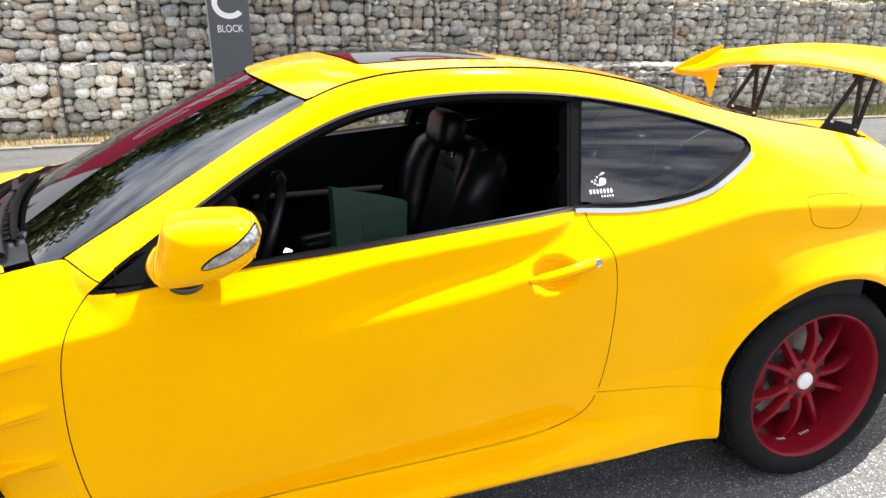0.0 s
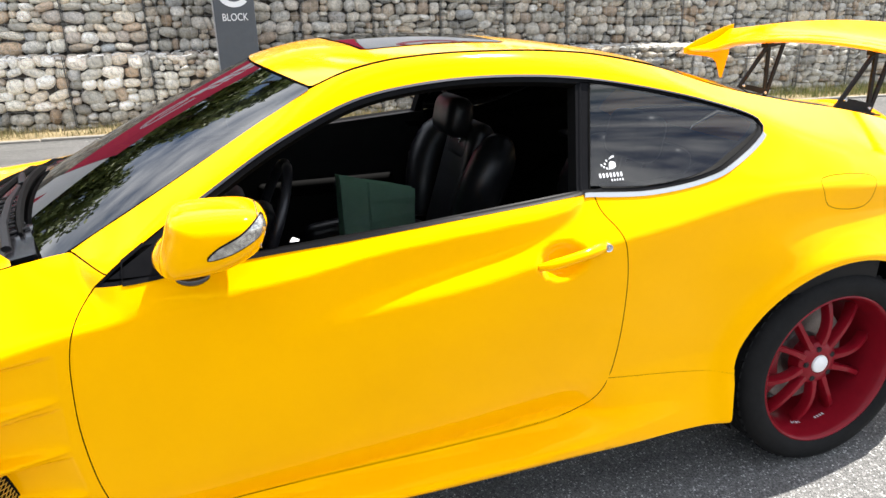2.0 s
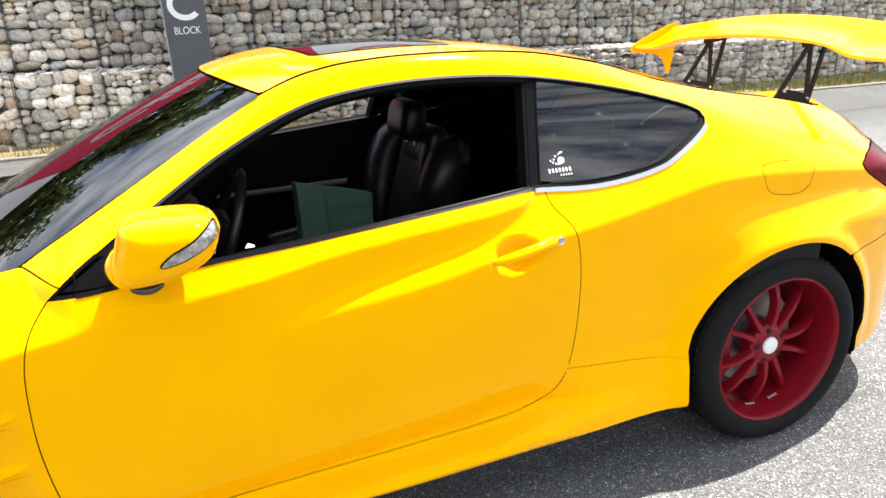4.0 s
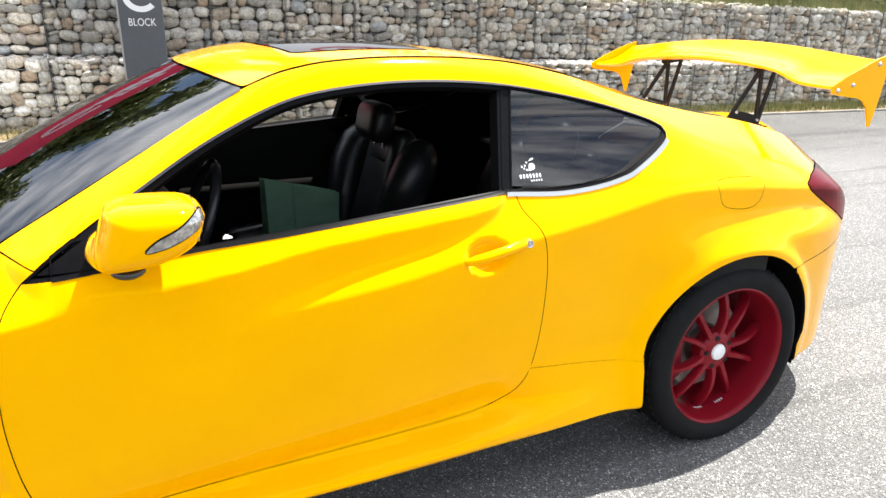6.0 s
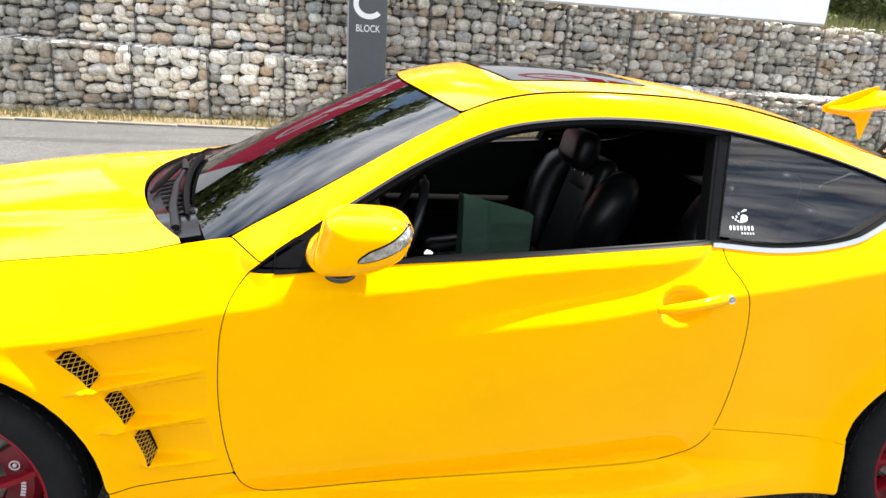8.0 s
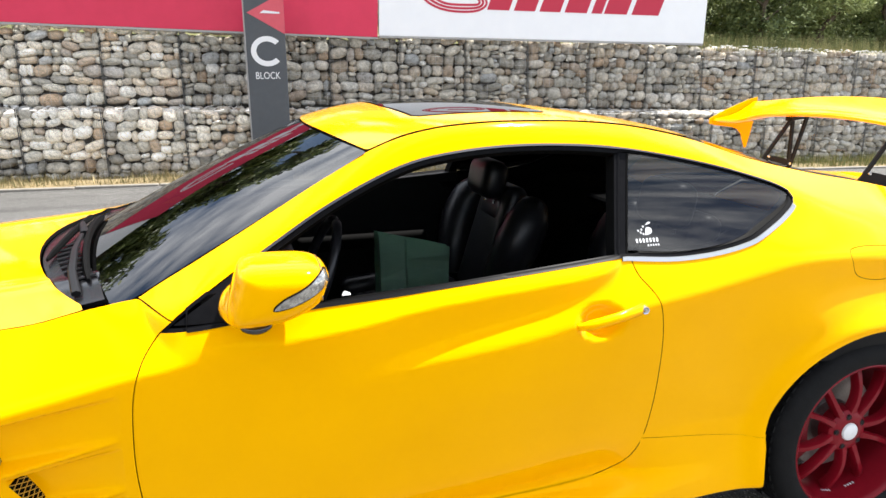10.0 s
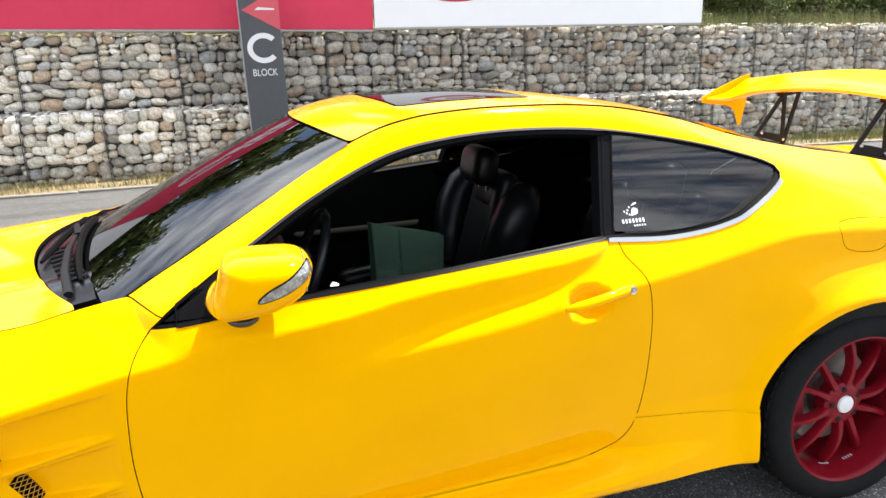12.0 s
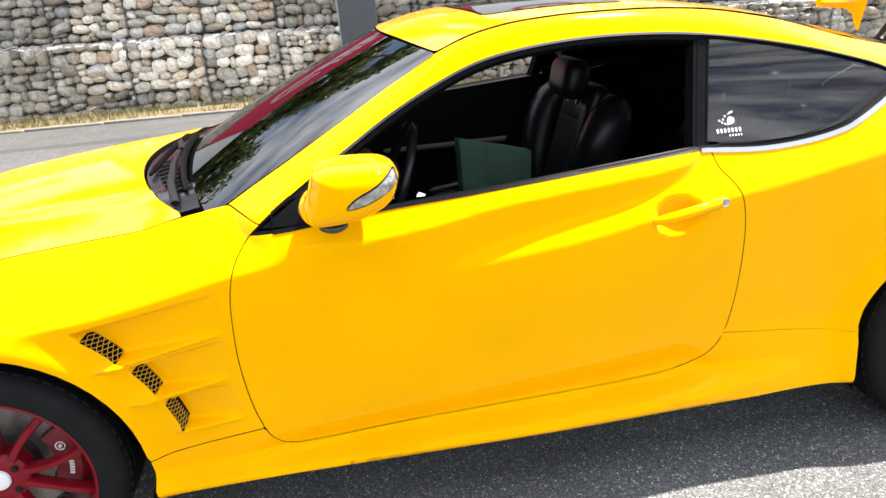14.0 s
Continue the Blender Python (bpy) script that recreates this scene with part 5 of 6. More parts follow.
    for a in np.linspace(radians(a0), radians(a1), 12):
        edge = math.sin((a - radians(a0)) / radians(a1 - a0) * math.pi) ** 0.35
        sec = [(0.118, 0.112), (0.126, 0.094 - 0.004 * edge), (0.19, 0.092 - 0.004 * edge), (0.205, 0.105), (0.205, 0.165), (0.12, 0.165)]
        rings.append([bm.verts.new((r * math.cos(a), y, r * math.sin(a))) for r, y in sec])
    for r1, r2 in zip(rings, rings[1:]):
        for i in range(6):
            bm.faces.new((r1[i], r1[(i + 1) % 6], r2[(i + 1) % 6], r2[i]))
    bm.faces.new(rings[0])
    bm.faces.new(rings[-1])
    cal = part("brake_caliper", bm, CALIPER_RED, w, "dark red brake caliper", True)
    am = radians((a0 + a1) / 2)
    bm = lathe([(0.011, 0.0855), (0.0135, 0.0855), (0.0135, 0.090), (0.011, 0.090)], 20, True)
    lathe([(0.0005, 0.0855), (0.005, 0.0855), (0.005, 0.090)], 14, bm=bm)
    bmesh.ops.transform(bm, matrix=Matrix.Translation((0.155 * math.cos(am + 0.32), 0, 0.155 * math.sin(am + 0.32))), verts=bm.verts[:])
    part("caliper_emblem", bm, WHITE_PLASTIC, cal)
    bm = bmesh.new()
    for i in range(5):
        a = am - 0.02 - i * 0.055
        bmesh.ops.create_cube(bm, size=1, matrix=Matrix.LocRotScale((0.165 * math.cos(a), 0.0862, 0.165 * math.sin(a)), Euler((0, -a, 0)), (0.012, 0.001, 0.0065)))
    part("caliper_marking", bm, WHITE_PLASTIC, cal)
    for k, a in enumerate((math.radians(-75), math.radians(-100))):
        bm = bmesh.new()
        for i in range(4):
            b = a + (i - 1.5) * 0.045
            bmesh.ops.create_cube(bm, size=1, matrix=Matrix.LocRotScale((0.2285 * math.cos(b), joint_in - 0.012, 0.2285 * math.sin(b)), Euler((0, -b, 0)), (0.001, 0.009, 0.0045)))
        part("rim_marking", bm, DECAL_WHITE, w, "small white marking inside the rim")
    w.matrix_basis = Matrix.LocRotScale((cx, sign * 0.905, AXLE_Z), None, (1, -sign, 1))
    return w


for sign in (-1, 1):
    wheel(0.0, sign, 0.038, 0.055, (-38, 34))
    wheel(WHEELBASE, sign, 0.046, 0.078, (150, 215))

# ---- louvre grilles in the front wing ----
GRILLE = material("grille_yellow", (0.50, 0.30, 0.03), 0.5)
for _, _, _, _, mouth in VENTS:
    q = np.array(mouth)
    bil = lambda a, b: (1 - a) * (1 - b) * q[0] + a * (1 - b) * q[1] + a * b * q[2] + (1 - a) * b * q[3]
    outer = [float(half_width(np.array([q[i][0] - 0.010]), np.array([q[i][1]]))[0]) for i in (0, 3)]
    inner = [float(half_width(np.array([q[i][0] + 0.012]), np.array([q[i][1]]))[0]) for i in (1, 2)]
    bm = bmesh.new()
    ln = np.linalg.norm(q[3] - q[0]) / np.linalg.norm(q[1] - q[0])
    count = 1.7
    for slope in (1, -1):
        for k in np.arange(-6, 16):
            pts = []
            for a in np.linspace(-0.04, 1.04, 8):
                b = (k + slope * a * count) / (count * ln)
                if -0.03 <= b <= 1.03:
                    x, z = bil(a, b)
                    pts.append((x, -((1 - a) * ((1 - b) * outer[0] + b * outer[1]) + a * ((1 - b) * inner[0] + b * inner[1]) - 0.003), z))
            if len(pts) > 1:
                sweep(pts, 0.0010, 5, bm, flat=1.2)
    grille = part("louvre_grille", bm, GRILLE, NEAR_PARTS["wing"], "diamond mesh grille in a wing louvre")
    c = q.mean(0)
    big = [tuple(c + (p - c) * 1.5) for p in q]
    yb = -(float(half_width(np.array([0.28]), np.array([0.6]))[0]) - 0.062)
    part("louvre_back", slab(big, "y", yb, yb + 0.004), SHELL_GAP_BLACK, grille)

# ---- door handle ----
door = NEAR_PARTS["door"]
pts = []
for t in np.linspace(0, 1, 15):
    x, z = 1.787 + 0.198 * t, 0.830 + 0.034 * t + 0.004 * math.sin(t * math.pi)
    w = float(flank(np.array([x]), np.array([z]))[0]) - 0.006 + 0.024 * math.sin(math.pi * min(max(t, 0.0), 1.0)) ** 0.5
    pts.append((x, -w, z))
handle = part("door_handle", sweep(pts, [0.009, 0.012] + [0.0145] * 11 + [0.0145, 0.012], 14, flat=1.0), PAINT, door, "yellow pull handle", True)
bm = lathe([(0.0005, -0.002), (0.0055, -0.002), (0.006, 0.002), (0.0075, 0.001), (0.0105, 0.0), (0.0115, 0.004), (0.0115, 0.03)], 24)
bmesh.ops.transform(bm, matrix=Matrix.Translation((1.978, pts[13][1] - 0.016, 0.863)), verts=bm.verts[:])
part("lock_barrel", bm, CHROME, handle, "bright chrome lock barrel", True)

# ---- wing mirror ----
MIRROR = spline([(0.934, 1.098), (0.995, 1.104), (1.068, 1.101), (1.101, 1.092), (1.115, 1.077), (1.116, 1.058), (1.095, 1.012), (1.037, 0.981), (0.982, 0.971), (0.930, 0.969), (0.905, 0.976), (0.899, 1.006), (0.915, 1.060)], 5, True)
MIRROR_C = np.array([1.005, 1.045])
_rel = MIRROR - MIRROR_C
_ang = np.arctan2(_rel[:, 1], _rel[:, 0])
_ord = np.argsort(_ang)
MIRROR_A, MIRROR_R = _ang[_ord], np.linalg.norm(_rel, axis=1)[_ord]
SOFT = 3.1


def mirror_y(gauge):
    return -0.995 - 0.088 * np.clip(1 - np.clip(gauge, 0, 1) ** SOFT, 0, 1) ** (1 / SOFT)


bm = bmesh.new()
rings = []
for th in np.linspace(-0.98, 1.0, 27):
    t = math.sin(th * math.pi / 2)
    s = max(1 - abs(t) ** SOFT, 0.0) ** (1 / SOFT) if t < 0 else max(1 - abs(t) ** 3.0, 0.05) ** (1 / 3.0)
    c2 = MIRROR_C + (MIRROR - MIRROR_C) * max(s, 0.02)
    rings.append([bm.verts.new((x, -0.995 + (0.088 if t < 0 else 0.150) * t, z)) for x, z in c2])
for r1, r2 in zip(rings, rings[1:]):
    for i in range(len(r1)):
        j = (i + 1) % len(r1)
        bm.faces.new((r1[i], r1[j], r2[j], r2[i]))
bm.faces.new(rings[0])
bm.faces.new(rings[-1])
mirror = part("wing_mirror", bm, PAINT, car, "yellow wing mirror with clear indicator strip", True)


def shell(x, z):
    """The outer face of the mirror's housing over (x, z)."""
    d = np.stack([np.atleast_1d(x), np.atleast_1d(z)], 1) - MIRROR_C
    r = np.interp(np.arctan2(d[:, 1], d[:, 0]), MIRROR_A, MIRROR_R, period=2 * math.pi)
    return np.stack([np.atleast_1d(x), mirror_y(np.linalg.norm(d, axis=1) / r), np.atleast_1d(z)], 1)


lens_line = spline([(0.994, 1.019), (1.016, 1.040), (1.061, 1.061), (1.100, 1.087), (1.109, 1.077), (1.107, 1.060), (1.076, 1.041), (1.033, 1.024)], 4, True)
rim = place("indicator_surround", skin("rim", lens_line, shell, (0.3, -1, 0), 0.008, 0.005, -0.002, 0.004, raise_by=0.0015, h=0.003), BLACK_TRIM, mirror)
lens = place("indicator", skin("indicator", lens_line, shell, (0.3, -1, 0), 0.008, 0.005, 0.001, 0.003, raise_by=0.0035, h=0.003), INDICATOR, mirror, "clear ribbed indicator lens over a silver reflector")
part("mirror_glass", box(1.096, 1.100, -1.05, -0.935, 1.02, 1.095, 0.002, 1), CHROME, mirror)
part("mirror_root", sweep([(0.925, -0.85, 0.985), (0.919, -0.90, 0.990), (0.918, -0.96, 0.993), (0.925, -1.0, 0.995), (0.94, -1.03, 0.998)], [0.034, 0.036, 0.037, 0.033, 0.02], 20), PAINT, mirror, "", True)
part("mirror_arm", sweep([(0.955, -0.83, 0.945), (0.955, -0.92, 0.958), (0.958, -0.99, 0.968)], [0.036, 0.034, 0.026], 16, flat=0.42), METAL_BLACK, mirror, "black mirror arm", True)
part("puddle_lamp", sweep(spline([(0.926, -1.0, 0.962), (0.942, -1.004, 0.956), (0.962, -1.006, 0.954), (0.980, -1.003, 0.957), (0.990, -1.0, 0.962)], 4), [0.006, 0.009, 0.011, 0.012, 0.013, 0.0135, 0.014, 0.014, 0.014, 0.0135, 0.013, 0.012, 0.011, 0.010, 0.009, 0.007, 0.005], 14, flat=0.8), COWL_BLACK, mirror, "glossy black lamp under the mirror", True)

# ---- rear wing ----
rear_wing = part("rear_wing", bmesh.new(), PAINT, car, "tall yellow rear wing with drooping ends")
lead_x = smooth_curve([(-0.73, 3.372), (-0.5, 3.385), (-0.38, 3.405), (0, 3.42), (0.38, 3.405), (0.5, 3.385), (0.73, 3.372)], 0.04)
lead_z = smooth_curve([(-0.73, 1.216), (-0.56, 1.222), (-0.42, 1.262), (0, 1.286), (0.42, 1.262), (0.56, 1.222), (0.73, 1.216)], 0.03)
back_z = smooth_curve([(-0.73, 1.306), (-0.5, 1.330), (-0.3, 1.350), (0, 1.362), (0.3, 1.350), (0.5, 1.330), (0.73, 1.306)], 0.06)
bm = bmesh.new()
rings = []
for y in np.linspace(-0.722, 0.722, 61):
    lx, lz, bz = float(lead_x(y)), float(lead_z(y)), float(back_z(y))
    bx = 3.620
    ring = []
    for k in range(22):
        a = 2 * math.pi * k / 22
        t = 0.5 - 0.5 * math.cos(a)
        thick = 0.055 * math.sqrt(max(t, 0)) * (1 - t) + 0.004
        camber = -0.035 * math.sin(t * math.pi) * 0.8
        zz = lz + (bz - lz) * t + camber + (thick * 0.55 if math.sin(a) > 0 else -thick * 0.45)
        ring.append(bm.verts.new((lx + (bx - lx) * t, y, zz)))
    rings.append(ring)
for r1, r2 in zip(rings, rings[1:]):
    for i in range(22):
        bm.faces.new((r1[i], r1[(i + 1) % 22], r2[(i + 1) % 22], r2[i]))
bm.faces.new(rings[0])
bm.faces.new(rings[-1])
part("wing_blade", bm, PAINT, rear_wing, smooth=True)
PLATE = [(3.357, 1.200), (3.354, 1.226), (3.43, 1.262), (3.52, 1.296), (3.59, 1.321), (3.643, 1.334), (3.643, 1.285), (3.628, 1.19), (3.607, 1.10), (3.600, 1.067), (3.588, 1.067), (3.576, 1.10), (3.560, 1.145), (3.535, 1.168), (3.507, 1.178), (3.44, 1.186), (3.39, 1.192)]
for sign in (-1, 1):
    plate = part("end_plate", slab(PLATE, "y", sign * 0.7225, sign * 0.7295, 0.0015), PAINT, rear_wing, "yellow end plate")
    for x, z in ((3.385, 1.210), (3.46, 1.228), (3.590, 1.300)):
        bm = lathe([(0.0005, -0.006), (0.006, -0.006), (0.009, 0.0)], 10)
        bmesh.ops.transform(bm, matrix=Matrix.Translation((x, sign * 0.73, z)) @ Matrix.Diagonal((1, -sign, 1, 1)), verts=bm.verts[:])
        part("bolt", bm, CHROME, plate, smooth=True)
    y = sign * 0.285
    zf, zb = float(rear_z(np.array([3.327]), np.array([y]))[0]), float(rear_z(np.array([3.517]), np.array([y]))[0])
    foot = part("strut_foot", slab([(3.312, zf - 0.004), (3.527, zb - 0.004), (3.527, zb + 0.010), (3.507, zb + 0.012), (3.507, zb + 0.045), (3.417, (zf + zb) / 2 + 0.05), (3.352, zf + 0.045), (3.322, zf + 0.012)], "y", y - 0.006, y + 0.006, 0.001), METAL_BLACK, rear_wing, "black strut foot")
    part("foot_flange", slab([(3.312, y - 0.035), (3.527, y - 0.035), (3.527, y + 0.035), (3.312, y + 0.035)], "z", 0, 0.006), METAL_BLACK, foot).matrix_basis = Matrix.Translation((0, 0, zf)) @ Matrix.Translation((3.317, 0, 0)) @ Matrix.Rotation(-math.atan2(zb - zf, 0.21), 4, "Y") @ Matrix.Translation((-3.317, 0, 0))
    for (xa, za), (xb, zb2) in (((3.347, zf + 0.03), (3.482, 1.252)), ((3.492, zb + 0.02), (3.489, 1.252)), ((3.502, zb + 0.02), (3.572, 1.268))):
        d = Vector((xb - xa, 0, zb2 - za)).normalized()
        s = Vector((d.z, 0, -d.x)) * 0.009
        q = [(xa - s.x, za - s.z), (xa + s.x, za + s.z), (xb + s.x, zb2 + s.z), (xb - s.x, zb2 - s.z)]
        part("strut", slab(q, "y", y - 0.005, y + 0.005, 0.001), METAL_BLACK, rear_wing, "black strut")
    part("strut_head", slab([(3.462, 1.244), (3.587, 1.260), (3.587, 1.276), (3.462, 1.262)], "y", y - 0.02, y + 0.02, 0.002), METAL_BLACK, rear_wing)
    for x, z in ((3.367, zf + 0.035), (3.492, zb + 0.03)):
        bm = lathe([(0.0005, -0.005), (0.006, -0.005), (0.008, 0.0)], 10)
        bmesh.ops.transform(bm, matrix=Matrix.Translation((x, y - 0.006, z)), verts=bm.verts[:])
        part("bolt", bm, CHROME, foot, smooth=True)

# ---- wipers ----
def on_screen(u, v, up=0.012):
    p = screen(np.array([u]), np.array([v]))[0]
    return (p[0] - 0.5 * up, p[1], p[2] + 0.85 * up)


def on_cowl(x, y, up):
    return (x, y, float(cowl_z(np.array([x]), np.array([y]))[0]) + up)


blade = part("wiper", sweep([on_screen(0.018 + 0.014 * math.sin(t * math.pi), -0.74 + 0.98 * t, 0.012) for t in np.linspace(0, 1, 16)], [0.005] + [0.010] * 14 + [0.005], 6, flat=1.5), RUBBER_SEAL, car, "black wiper blade at the foot of the screen", True)
part("wiper_arm", sweep([on_cowl(0.535, -0.63, 0.010), on_cowl(0.505, -0.50, 0.022), on_cowl(0.478, -0.30, 0.026), on_screen(0.006, -0.16, 0.022)], [0.012, 0.011, 0.009, 0.006], 8, flat=0.7), METAL_BLACK, blade, "", True)
blade = part("wiper", sweep([on_cowl(0.402 + 0.03 * math.sin(t * 2.4), -0.30 + 0.62 * t, 0.012 + 0.006 * math.sin(t * math.pi)) for t in np.linspace(0, 1, 12)], [0.004] + [0.008] * 10 + [0.004], 6, flat=1.4), RUBBER_SEAL, car, "black wiper blade resting on the cowl", True)
part("wiper_arm", sweep([on_cowl(0.46, -0.05, 0.008), on_cowl(0.445, 0.02, 0.022), on_cowl(0.43, 0.10, 0.022)], [0.014, 0.011, 0.007], 8, flat=0.7), METAL_BLACK, blade, "", True)
# slots of the air intake in the cowl
for k in range(9):
    y = -0.52 + k * 0.045
    x = float(hood_back(y)) + 0.045
    part("cowl_slat", sweep([on_cowl(x, y, 0.004), on_cowl(x + 0.06, y + 0.006, 0.005)], 0.005, 6, flat=0.7), METAL_BLACK, cowl, "", True)
# ---- decal on the rear side window ----
glass_pane = NEAR_PARTS["glass"]


STICKER = material("pale_sticker", (0.42, 0.43, 0.45), 0.5)


def decal(loop):
    loop = [(cx + 1.22 * (x - cx), cz + 1.22 * (z - cz)) for x, z in loop]
    me = skin("decal", loop, near_pane, (0, -1, 0), 0.02, 0.008, 0, 0, raise_by=0.002)
    return place("decal", me, STICKER, glass_pane, "small white sticker shape")


cx, cz = 2.046, 1.024
for i in range(7):
    x = cx - 0.030 + i * 0.0086
    decal([(x, cz - 0.004), (x + 0.0052, cz - 0.004), (x + 0.0058, cz + 0.0045), (x + 0.0006, cz + 0.0045)])
for i in range(5):
    x = cx - 0.004 + i * 0.0066
    decal([(x, cz - 0.0115), (x + 0.0034, cz - 0.0115), (x + 0.0034, cz - 0.0075), (x, cz - 0.0075)])
decal([(cx - 0.002, cz + 0.010), (cx + 0.017, cz + 0.013), (cx + 0.020, cz + 0.025), (cx + 0.005, cz + 0.027)])
decal([(cx + 0.004, cz + 0.030), (cx + 0.021, cz + 0.034), (cx + 0.021, cz + 0.038), (cx + 0.012, cz + 0.036)])
for i, (dx, dz) in enumerate(((-0.009, 0.020), (-0.013, 0.014), (-0.007, 0.011), (-0.018, 0.018), (-0.003, 0.026))):
    decal([(cx + dx, cz + dz), (cx + dx + 0.004, cz + dz), (cx + dx + 0.004, cz + dz + 0.004), (cx + dx, cz + dz + 0.004)])

# ---- cabin ----
place("headlining", mesh_top(head + side_l + tail + [(x, -y) for x, y in side_l[::-1]], lambda x, y: roof_z(x, y) - 0.035, 0.08, gap=-0.002, lip=0, holes=[SUNROOF]), CABIN_BLACK, car)


def cushion(cx, cy, cz, sx, sy, sz, tilt=0.0, bev=0.04):
    bm = box(-sx / 2, sx / 2, -sy / 2, sy / 2, -sz / 2, sz / 2, bev, 4)
    bmesh.ops.transform(bm, matrix=pose(cx, cy, cz, 0, tilt, 0), verts=bm.verts[:])
    return bm


for cy, dx in ((-0.36, 0.42), (0.36, 0.01)):
    seat = part("front_seat", cushion(1.62 + dx, cy, 0.47, 0.52, 0.34, 0.15, -6, 0.05), LEATHER, car, "black leather sports seat", True)
    part("backrest", cushion(1.995 + dx, cy, 0.76, 0.10, 0.34, 0.52, 17, 0.045), LEATHER, seat, "", True)
    for s in (-1, 1):
        part("side_bolster", cushion(1.60 + dx, cy + s * 0.21, 0.51, 0.50, 0.10, 0.17, -6, 0.045), LEATHER, seat, "", True)
        bm = bmesh.new()
        lean = 0.055 + (0.04 if s < 0 else 0.0)
        bolster = np.array([lean, s * 0.02, 0]) + spline([(1.83 + dx, cy + s * 0.205, 0.55), (1.855 + dx, cy + s * 0.245, 0.68), (1.895 + dx, cy + s * 0.285, 0.80), (1.945 + dx, cy + s * 0.28, 0.90), (1.995 + dx, cy + s * 0.23, 0.965)], 4)
        sweep(bolster, [float(np.interp(k / 16, [0, 0.25, 0.5, 0.75, 0.92, 1], [0.055, 0.080, 0.092, 0.086, 0.062, 0.03])) for k in range(17)], 16, bm)
        part("shoulder_bolster", bm, LEATHER, seat, "", True)
        bm = sweep([(1.985 + dx, cy + s * 0.05, 0.93), (1.995 + dx, cy + s * 0.05, 1.02)], 0.006, 8)
        part("headrest_post", bm, CHROME, seat, "", True)
    part("upper_back", cushion(2.03 + dx, cy, 0.905, 0.09, 0.26, 0.14, 17, 0.04), LEATHER, seat, "", True)
    part("headrest", cushion(1.975 + dx, cy, 1.035, 0.115, 0.25, 0.165, 12, 0.05), LEATHER, seat, "", True)
    for k in range(3):
        part("stitch_seam", sweep([(1.915 + dx + 0.04 * k, cy - 0.13, 0.66 + 0.10 * k), (1.913 + dx + 0.04 * k, cy, 0.64 + 0.10 * k), (1.915 + dx + 0.04 * k, cy + 0.13, 0.66 + 0.10 * k)], 0.004, 5), METAL_BLACK, seat)
for sign in (-1, 1):
    place("quarter_trim", skin("quarter_trim", [(1.97, 0.62), (2.95, 0.62), (2.95, 0.99)] + [(x, z - 0.004) for x, z in WIN_LOW] + [(1.97, 0.985)], side_of(sign, 0.035), (0, sign, 0), 0.06, 0.03, 0, 0), CABIN_BLACK, car)
part("rear_bench", cushion(2.72, 0, 0.58, 0.14, 1.1, 0.50, 20, 0.05), LEATHER, car, "black rear bench", True)
part("rear_shelf", box(2.60, 3.15, -0.62, 0.62, 0.86, 0.89, 0.01, 1), CABIN_BLACK, car)
part("dashboard", slab([(0.55, 0.60), (1.05, 0.60), (1.10, 0.72), (1.08, 0.86), (1.0, 0.915), (0.80, 0.935), (0.55, 0.93)], "y", -0.72, 0.72, 0.01), CABIN_BLACK, car)
binn = part("instrument_hood", cushion(1.03, -0.37, 0.935, 0.14, 0.36, 0.07, 8, 0.03), CABIN_BLACK, car, "", True)
part("console", box(1.0, 2.1, -0.12, 0.12, 0.25, 0.56, 0.03, 2), CABIN_BLACK, car)
for sign in (-1, 1):
    yo = sign * 0.80
    part("door_card", slab([(0.74, 0.30), (1.98, 0.30)] + [(x, z + (0.008 if sign > 0 else -0.055)) for x, z in BELT[::3]], "y", yo, sign * 0.755, 0.004), CABIN_BLACK, car)
    if sign > 0:
        part("belt_lining", slab([(x, z + 0.009) for x, z in BELT[::3]] + [(x, z - 0.03) for x, z in BELT[::-3]], "y", 0.80, 0.862, 0.002), SHELL_GAP_BLACK, car)
    part("armrest", cushion(1.5, sign * 0.735, 0.70, 0.62, 0.07, 0.07, 0, 0.02), SHELL_GAP_BLACK, car, "", True)
# steering wheel, leaning back
bm = bmesh.new()
ringp = [(0.0, 0.182 * math.cos(a), 0.182 * math.sin(a)) for a in np.linspace(0, 2 * math.pi, 41)]
sweep(ringp, 0.0155, 10, bm, cap=False)
swheel = part("steering_wheel", bm, LEATHER, car, "black leather steering wheel", True)
swheel.matrix_basis = pose(1.155, -0.37, 0.875, 0, 22, 0)
part("wheel_boss", cushion(-0.02, 0, -0.01, 0.06, 0.15, 0.12, 0, 0.025), CABIN_BLACK, swheel, "", True)
for a in (200, 340, 270):
    p = (0, 0.17 * math.cos(radians(a)), 0.17 * math.sin(radians(a)))
    part("wheel_spoke", sweep([(-0.01, p[1] * 0.3, p[2] * 0.3), (0.004, p[1] * 0.65, p[2] * 0.65), p], [0.02, 0.016, 0.013], 8, flat=0.4), METAL_BLACK if a != 340 else STEEL, swheel, "silver spoke", True)
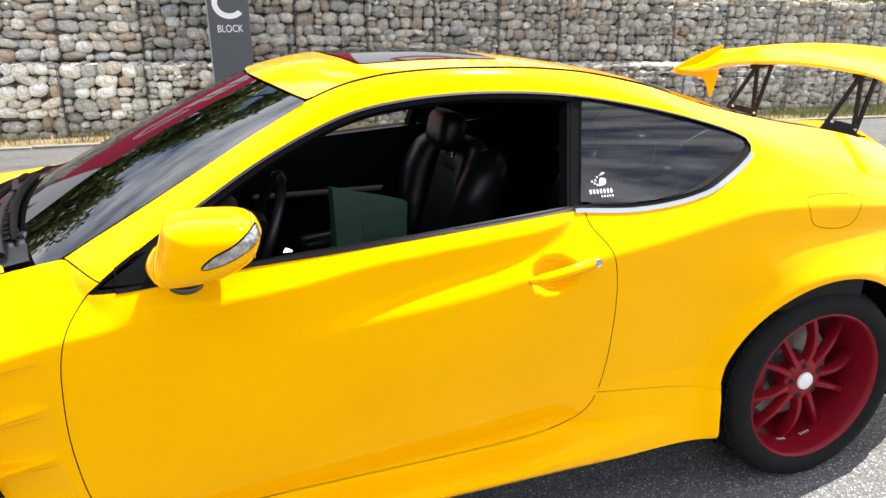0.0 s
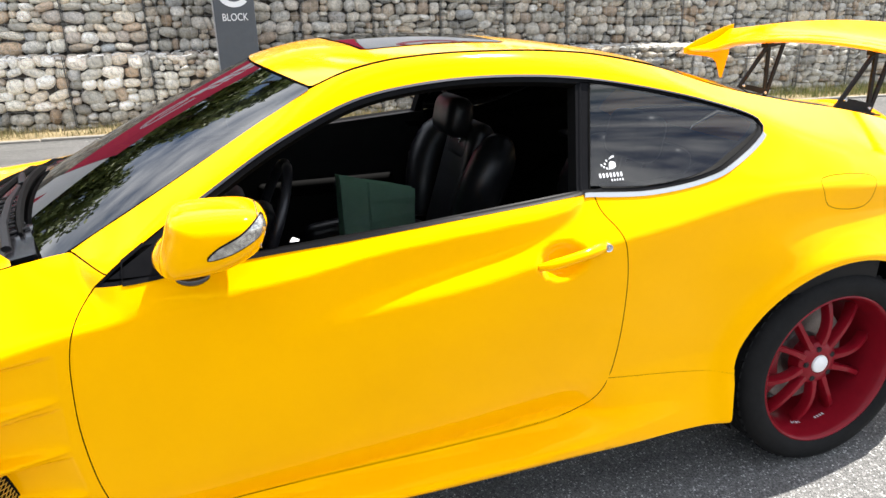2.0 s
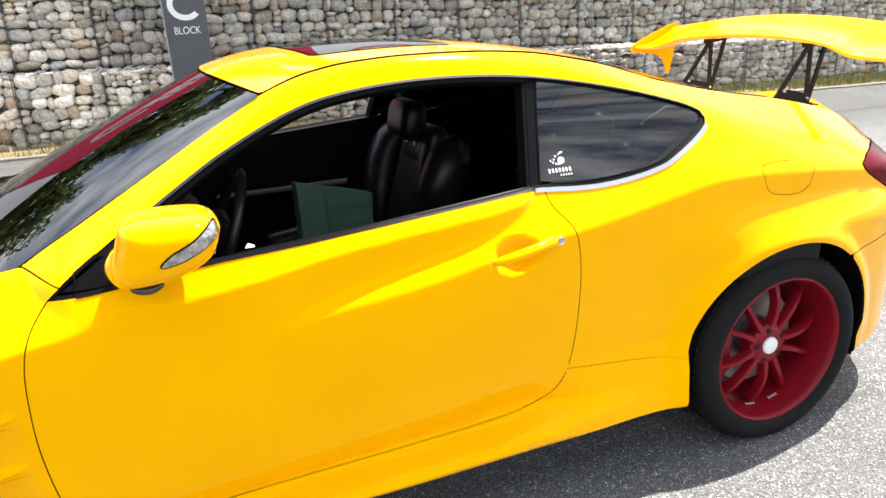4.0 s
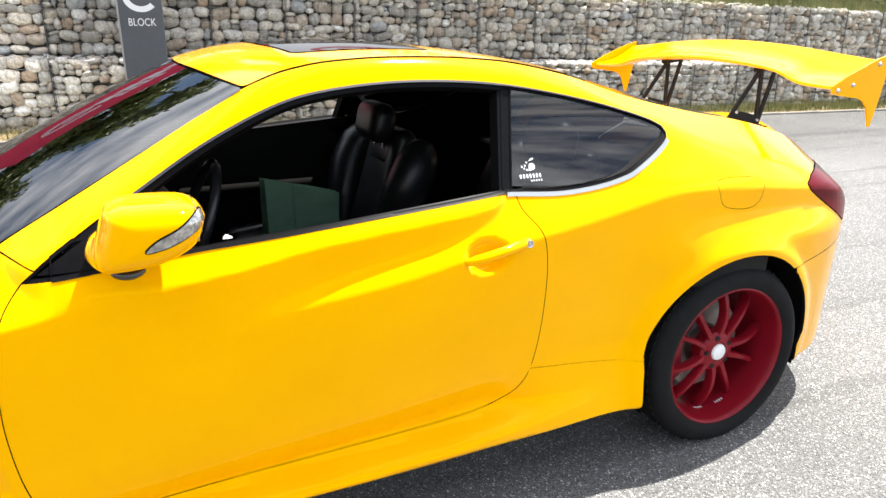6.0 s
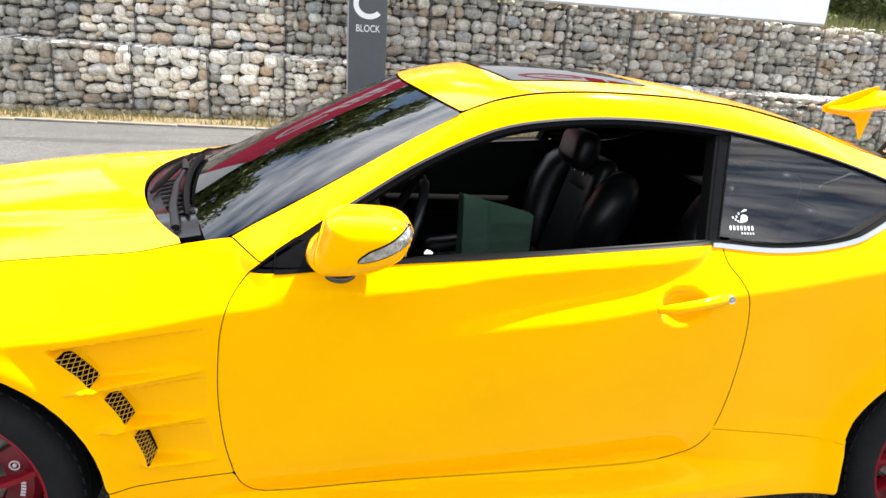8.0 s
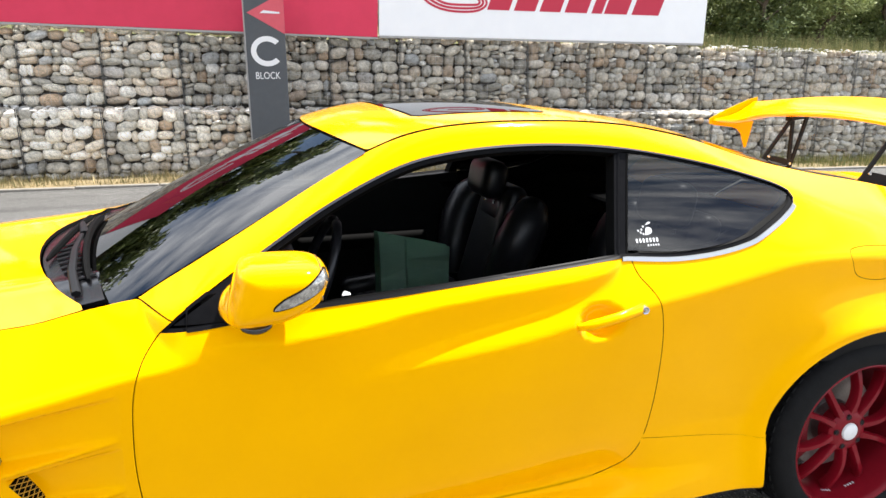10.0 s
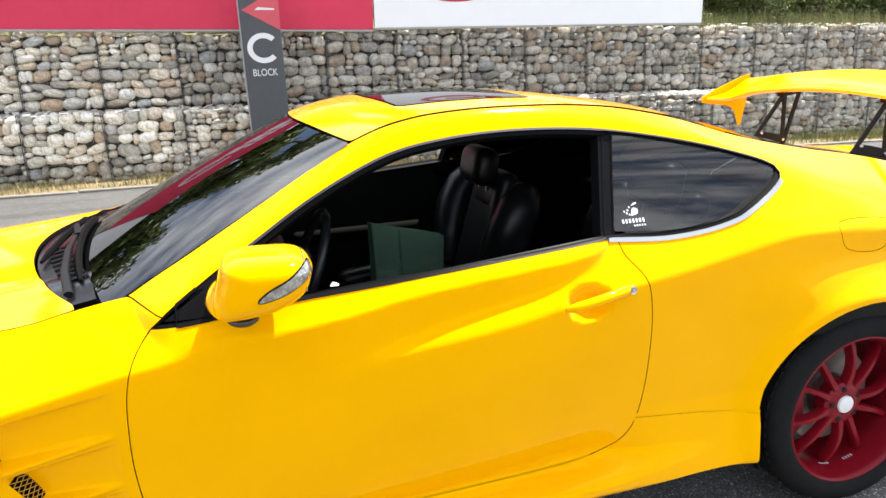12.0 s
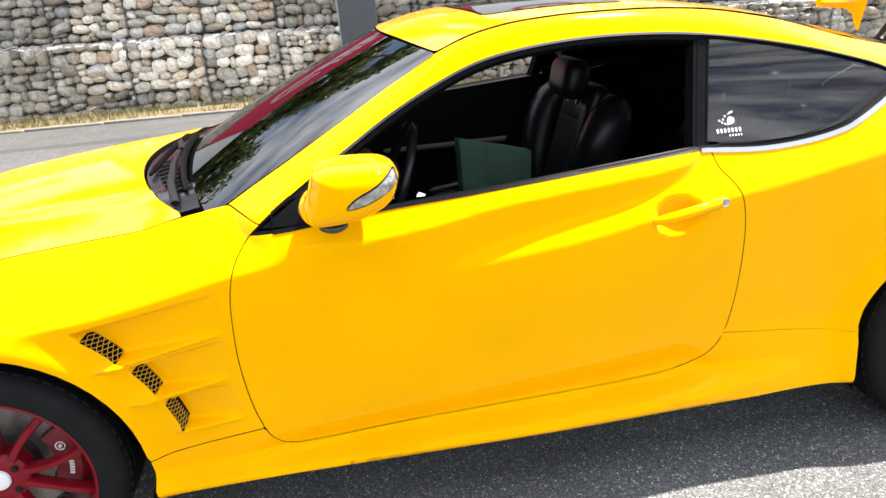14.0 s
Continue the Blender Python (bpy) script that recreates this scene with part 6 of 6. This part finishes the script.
part("steering_column", sweep([(0.9, -0.37, 0.80), (1.15, -0.37, 0.87)], 0.04, 12), CABIN_BLACK, car, "", True)

# ---- paper bag on the passenger seat ----
bag = thing("paper_bag", "upright dark green paper carrier bag on the seat", "bag", at=(1.615, 0.22, 0.545))
bm = bmesh.new()
nz = 8
W, D, Hh = 0.30, 0.11, 0.29
loop = [(-W / 2, -D / 2), (-W / 6, -D / 2 - 0.004), (-W / 8, -D / 2 + 0.012), (W / 2, -D / 2 + 0.05), (W / 2 + 0.0, -D / 6 + 0.03), (W / 2 - 0.018, 0), (W / 2, D / 2), (W / 6, D / 2), (-W / 6, D / 2), (-W / 2, D / 2), (-W / 2 + 0.018, 0), (-W / 2, -D / 6)]
rows = []
for k in range(nz):
    t = k / (nz - 1)
    rows.append([bm.verts.new((x * (1 + 0.03 * t) + 0.012 * t, y * (1 - 0.35 * t) + 0.006 * noise.noise((x * 20, y * 20, t * 4)), t * Hh * (0.94 - 0.34 * (x / W)) + 0.006 * noise.noise((x * 30, t, y * 9)) * t)) for x, y in loop])
for r1, r2 in zip(rows, rows[1:]):
    for i in range(len(loop)):
        bm.faces.new((r1[i], r1[(i + 1) % len(loop)], r2[(i + 1) % len(loop)], r2[i]))
bm.faces.new(rows[0])
bmesh.ops.solidify(bm, geom=bm.faces[:], thickness=0.0012)
part("paper_body", bm, BAG_GREEN, bag)
bag.rotation_euler = (0, radians(-2), radians(4))
# folded white slip on the dashboard edge
slip = thing("paper_slip", "small folded white paper slip on the window sill", "paper")
bm = bmesh.new()
tip = [bm.verts.new(p) for p in ((1.178, -0.776, 0.937), (1.200, -0.779, 0.938), (1.203, -0.762, 0.937), (1.182, -0.758, 0.938), (1.186, -0.769, 0.947), (1.194, -0.766, 0.943))]
for f in ((0, 1, 4), (1, 5, 4), (1, 2, 5), (2, 3, 5), (3, 4, 5), (3, 0, 4), (0, 3, 2, 1)):
    bm.faces.new([tip[k] for k in f])
part("sheet", bm, DECAL_WHITE, slip)
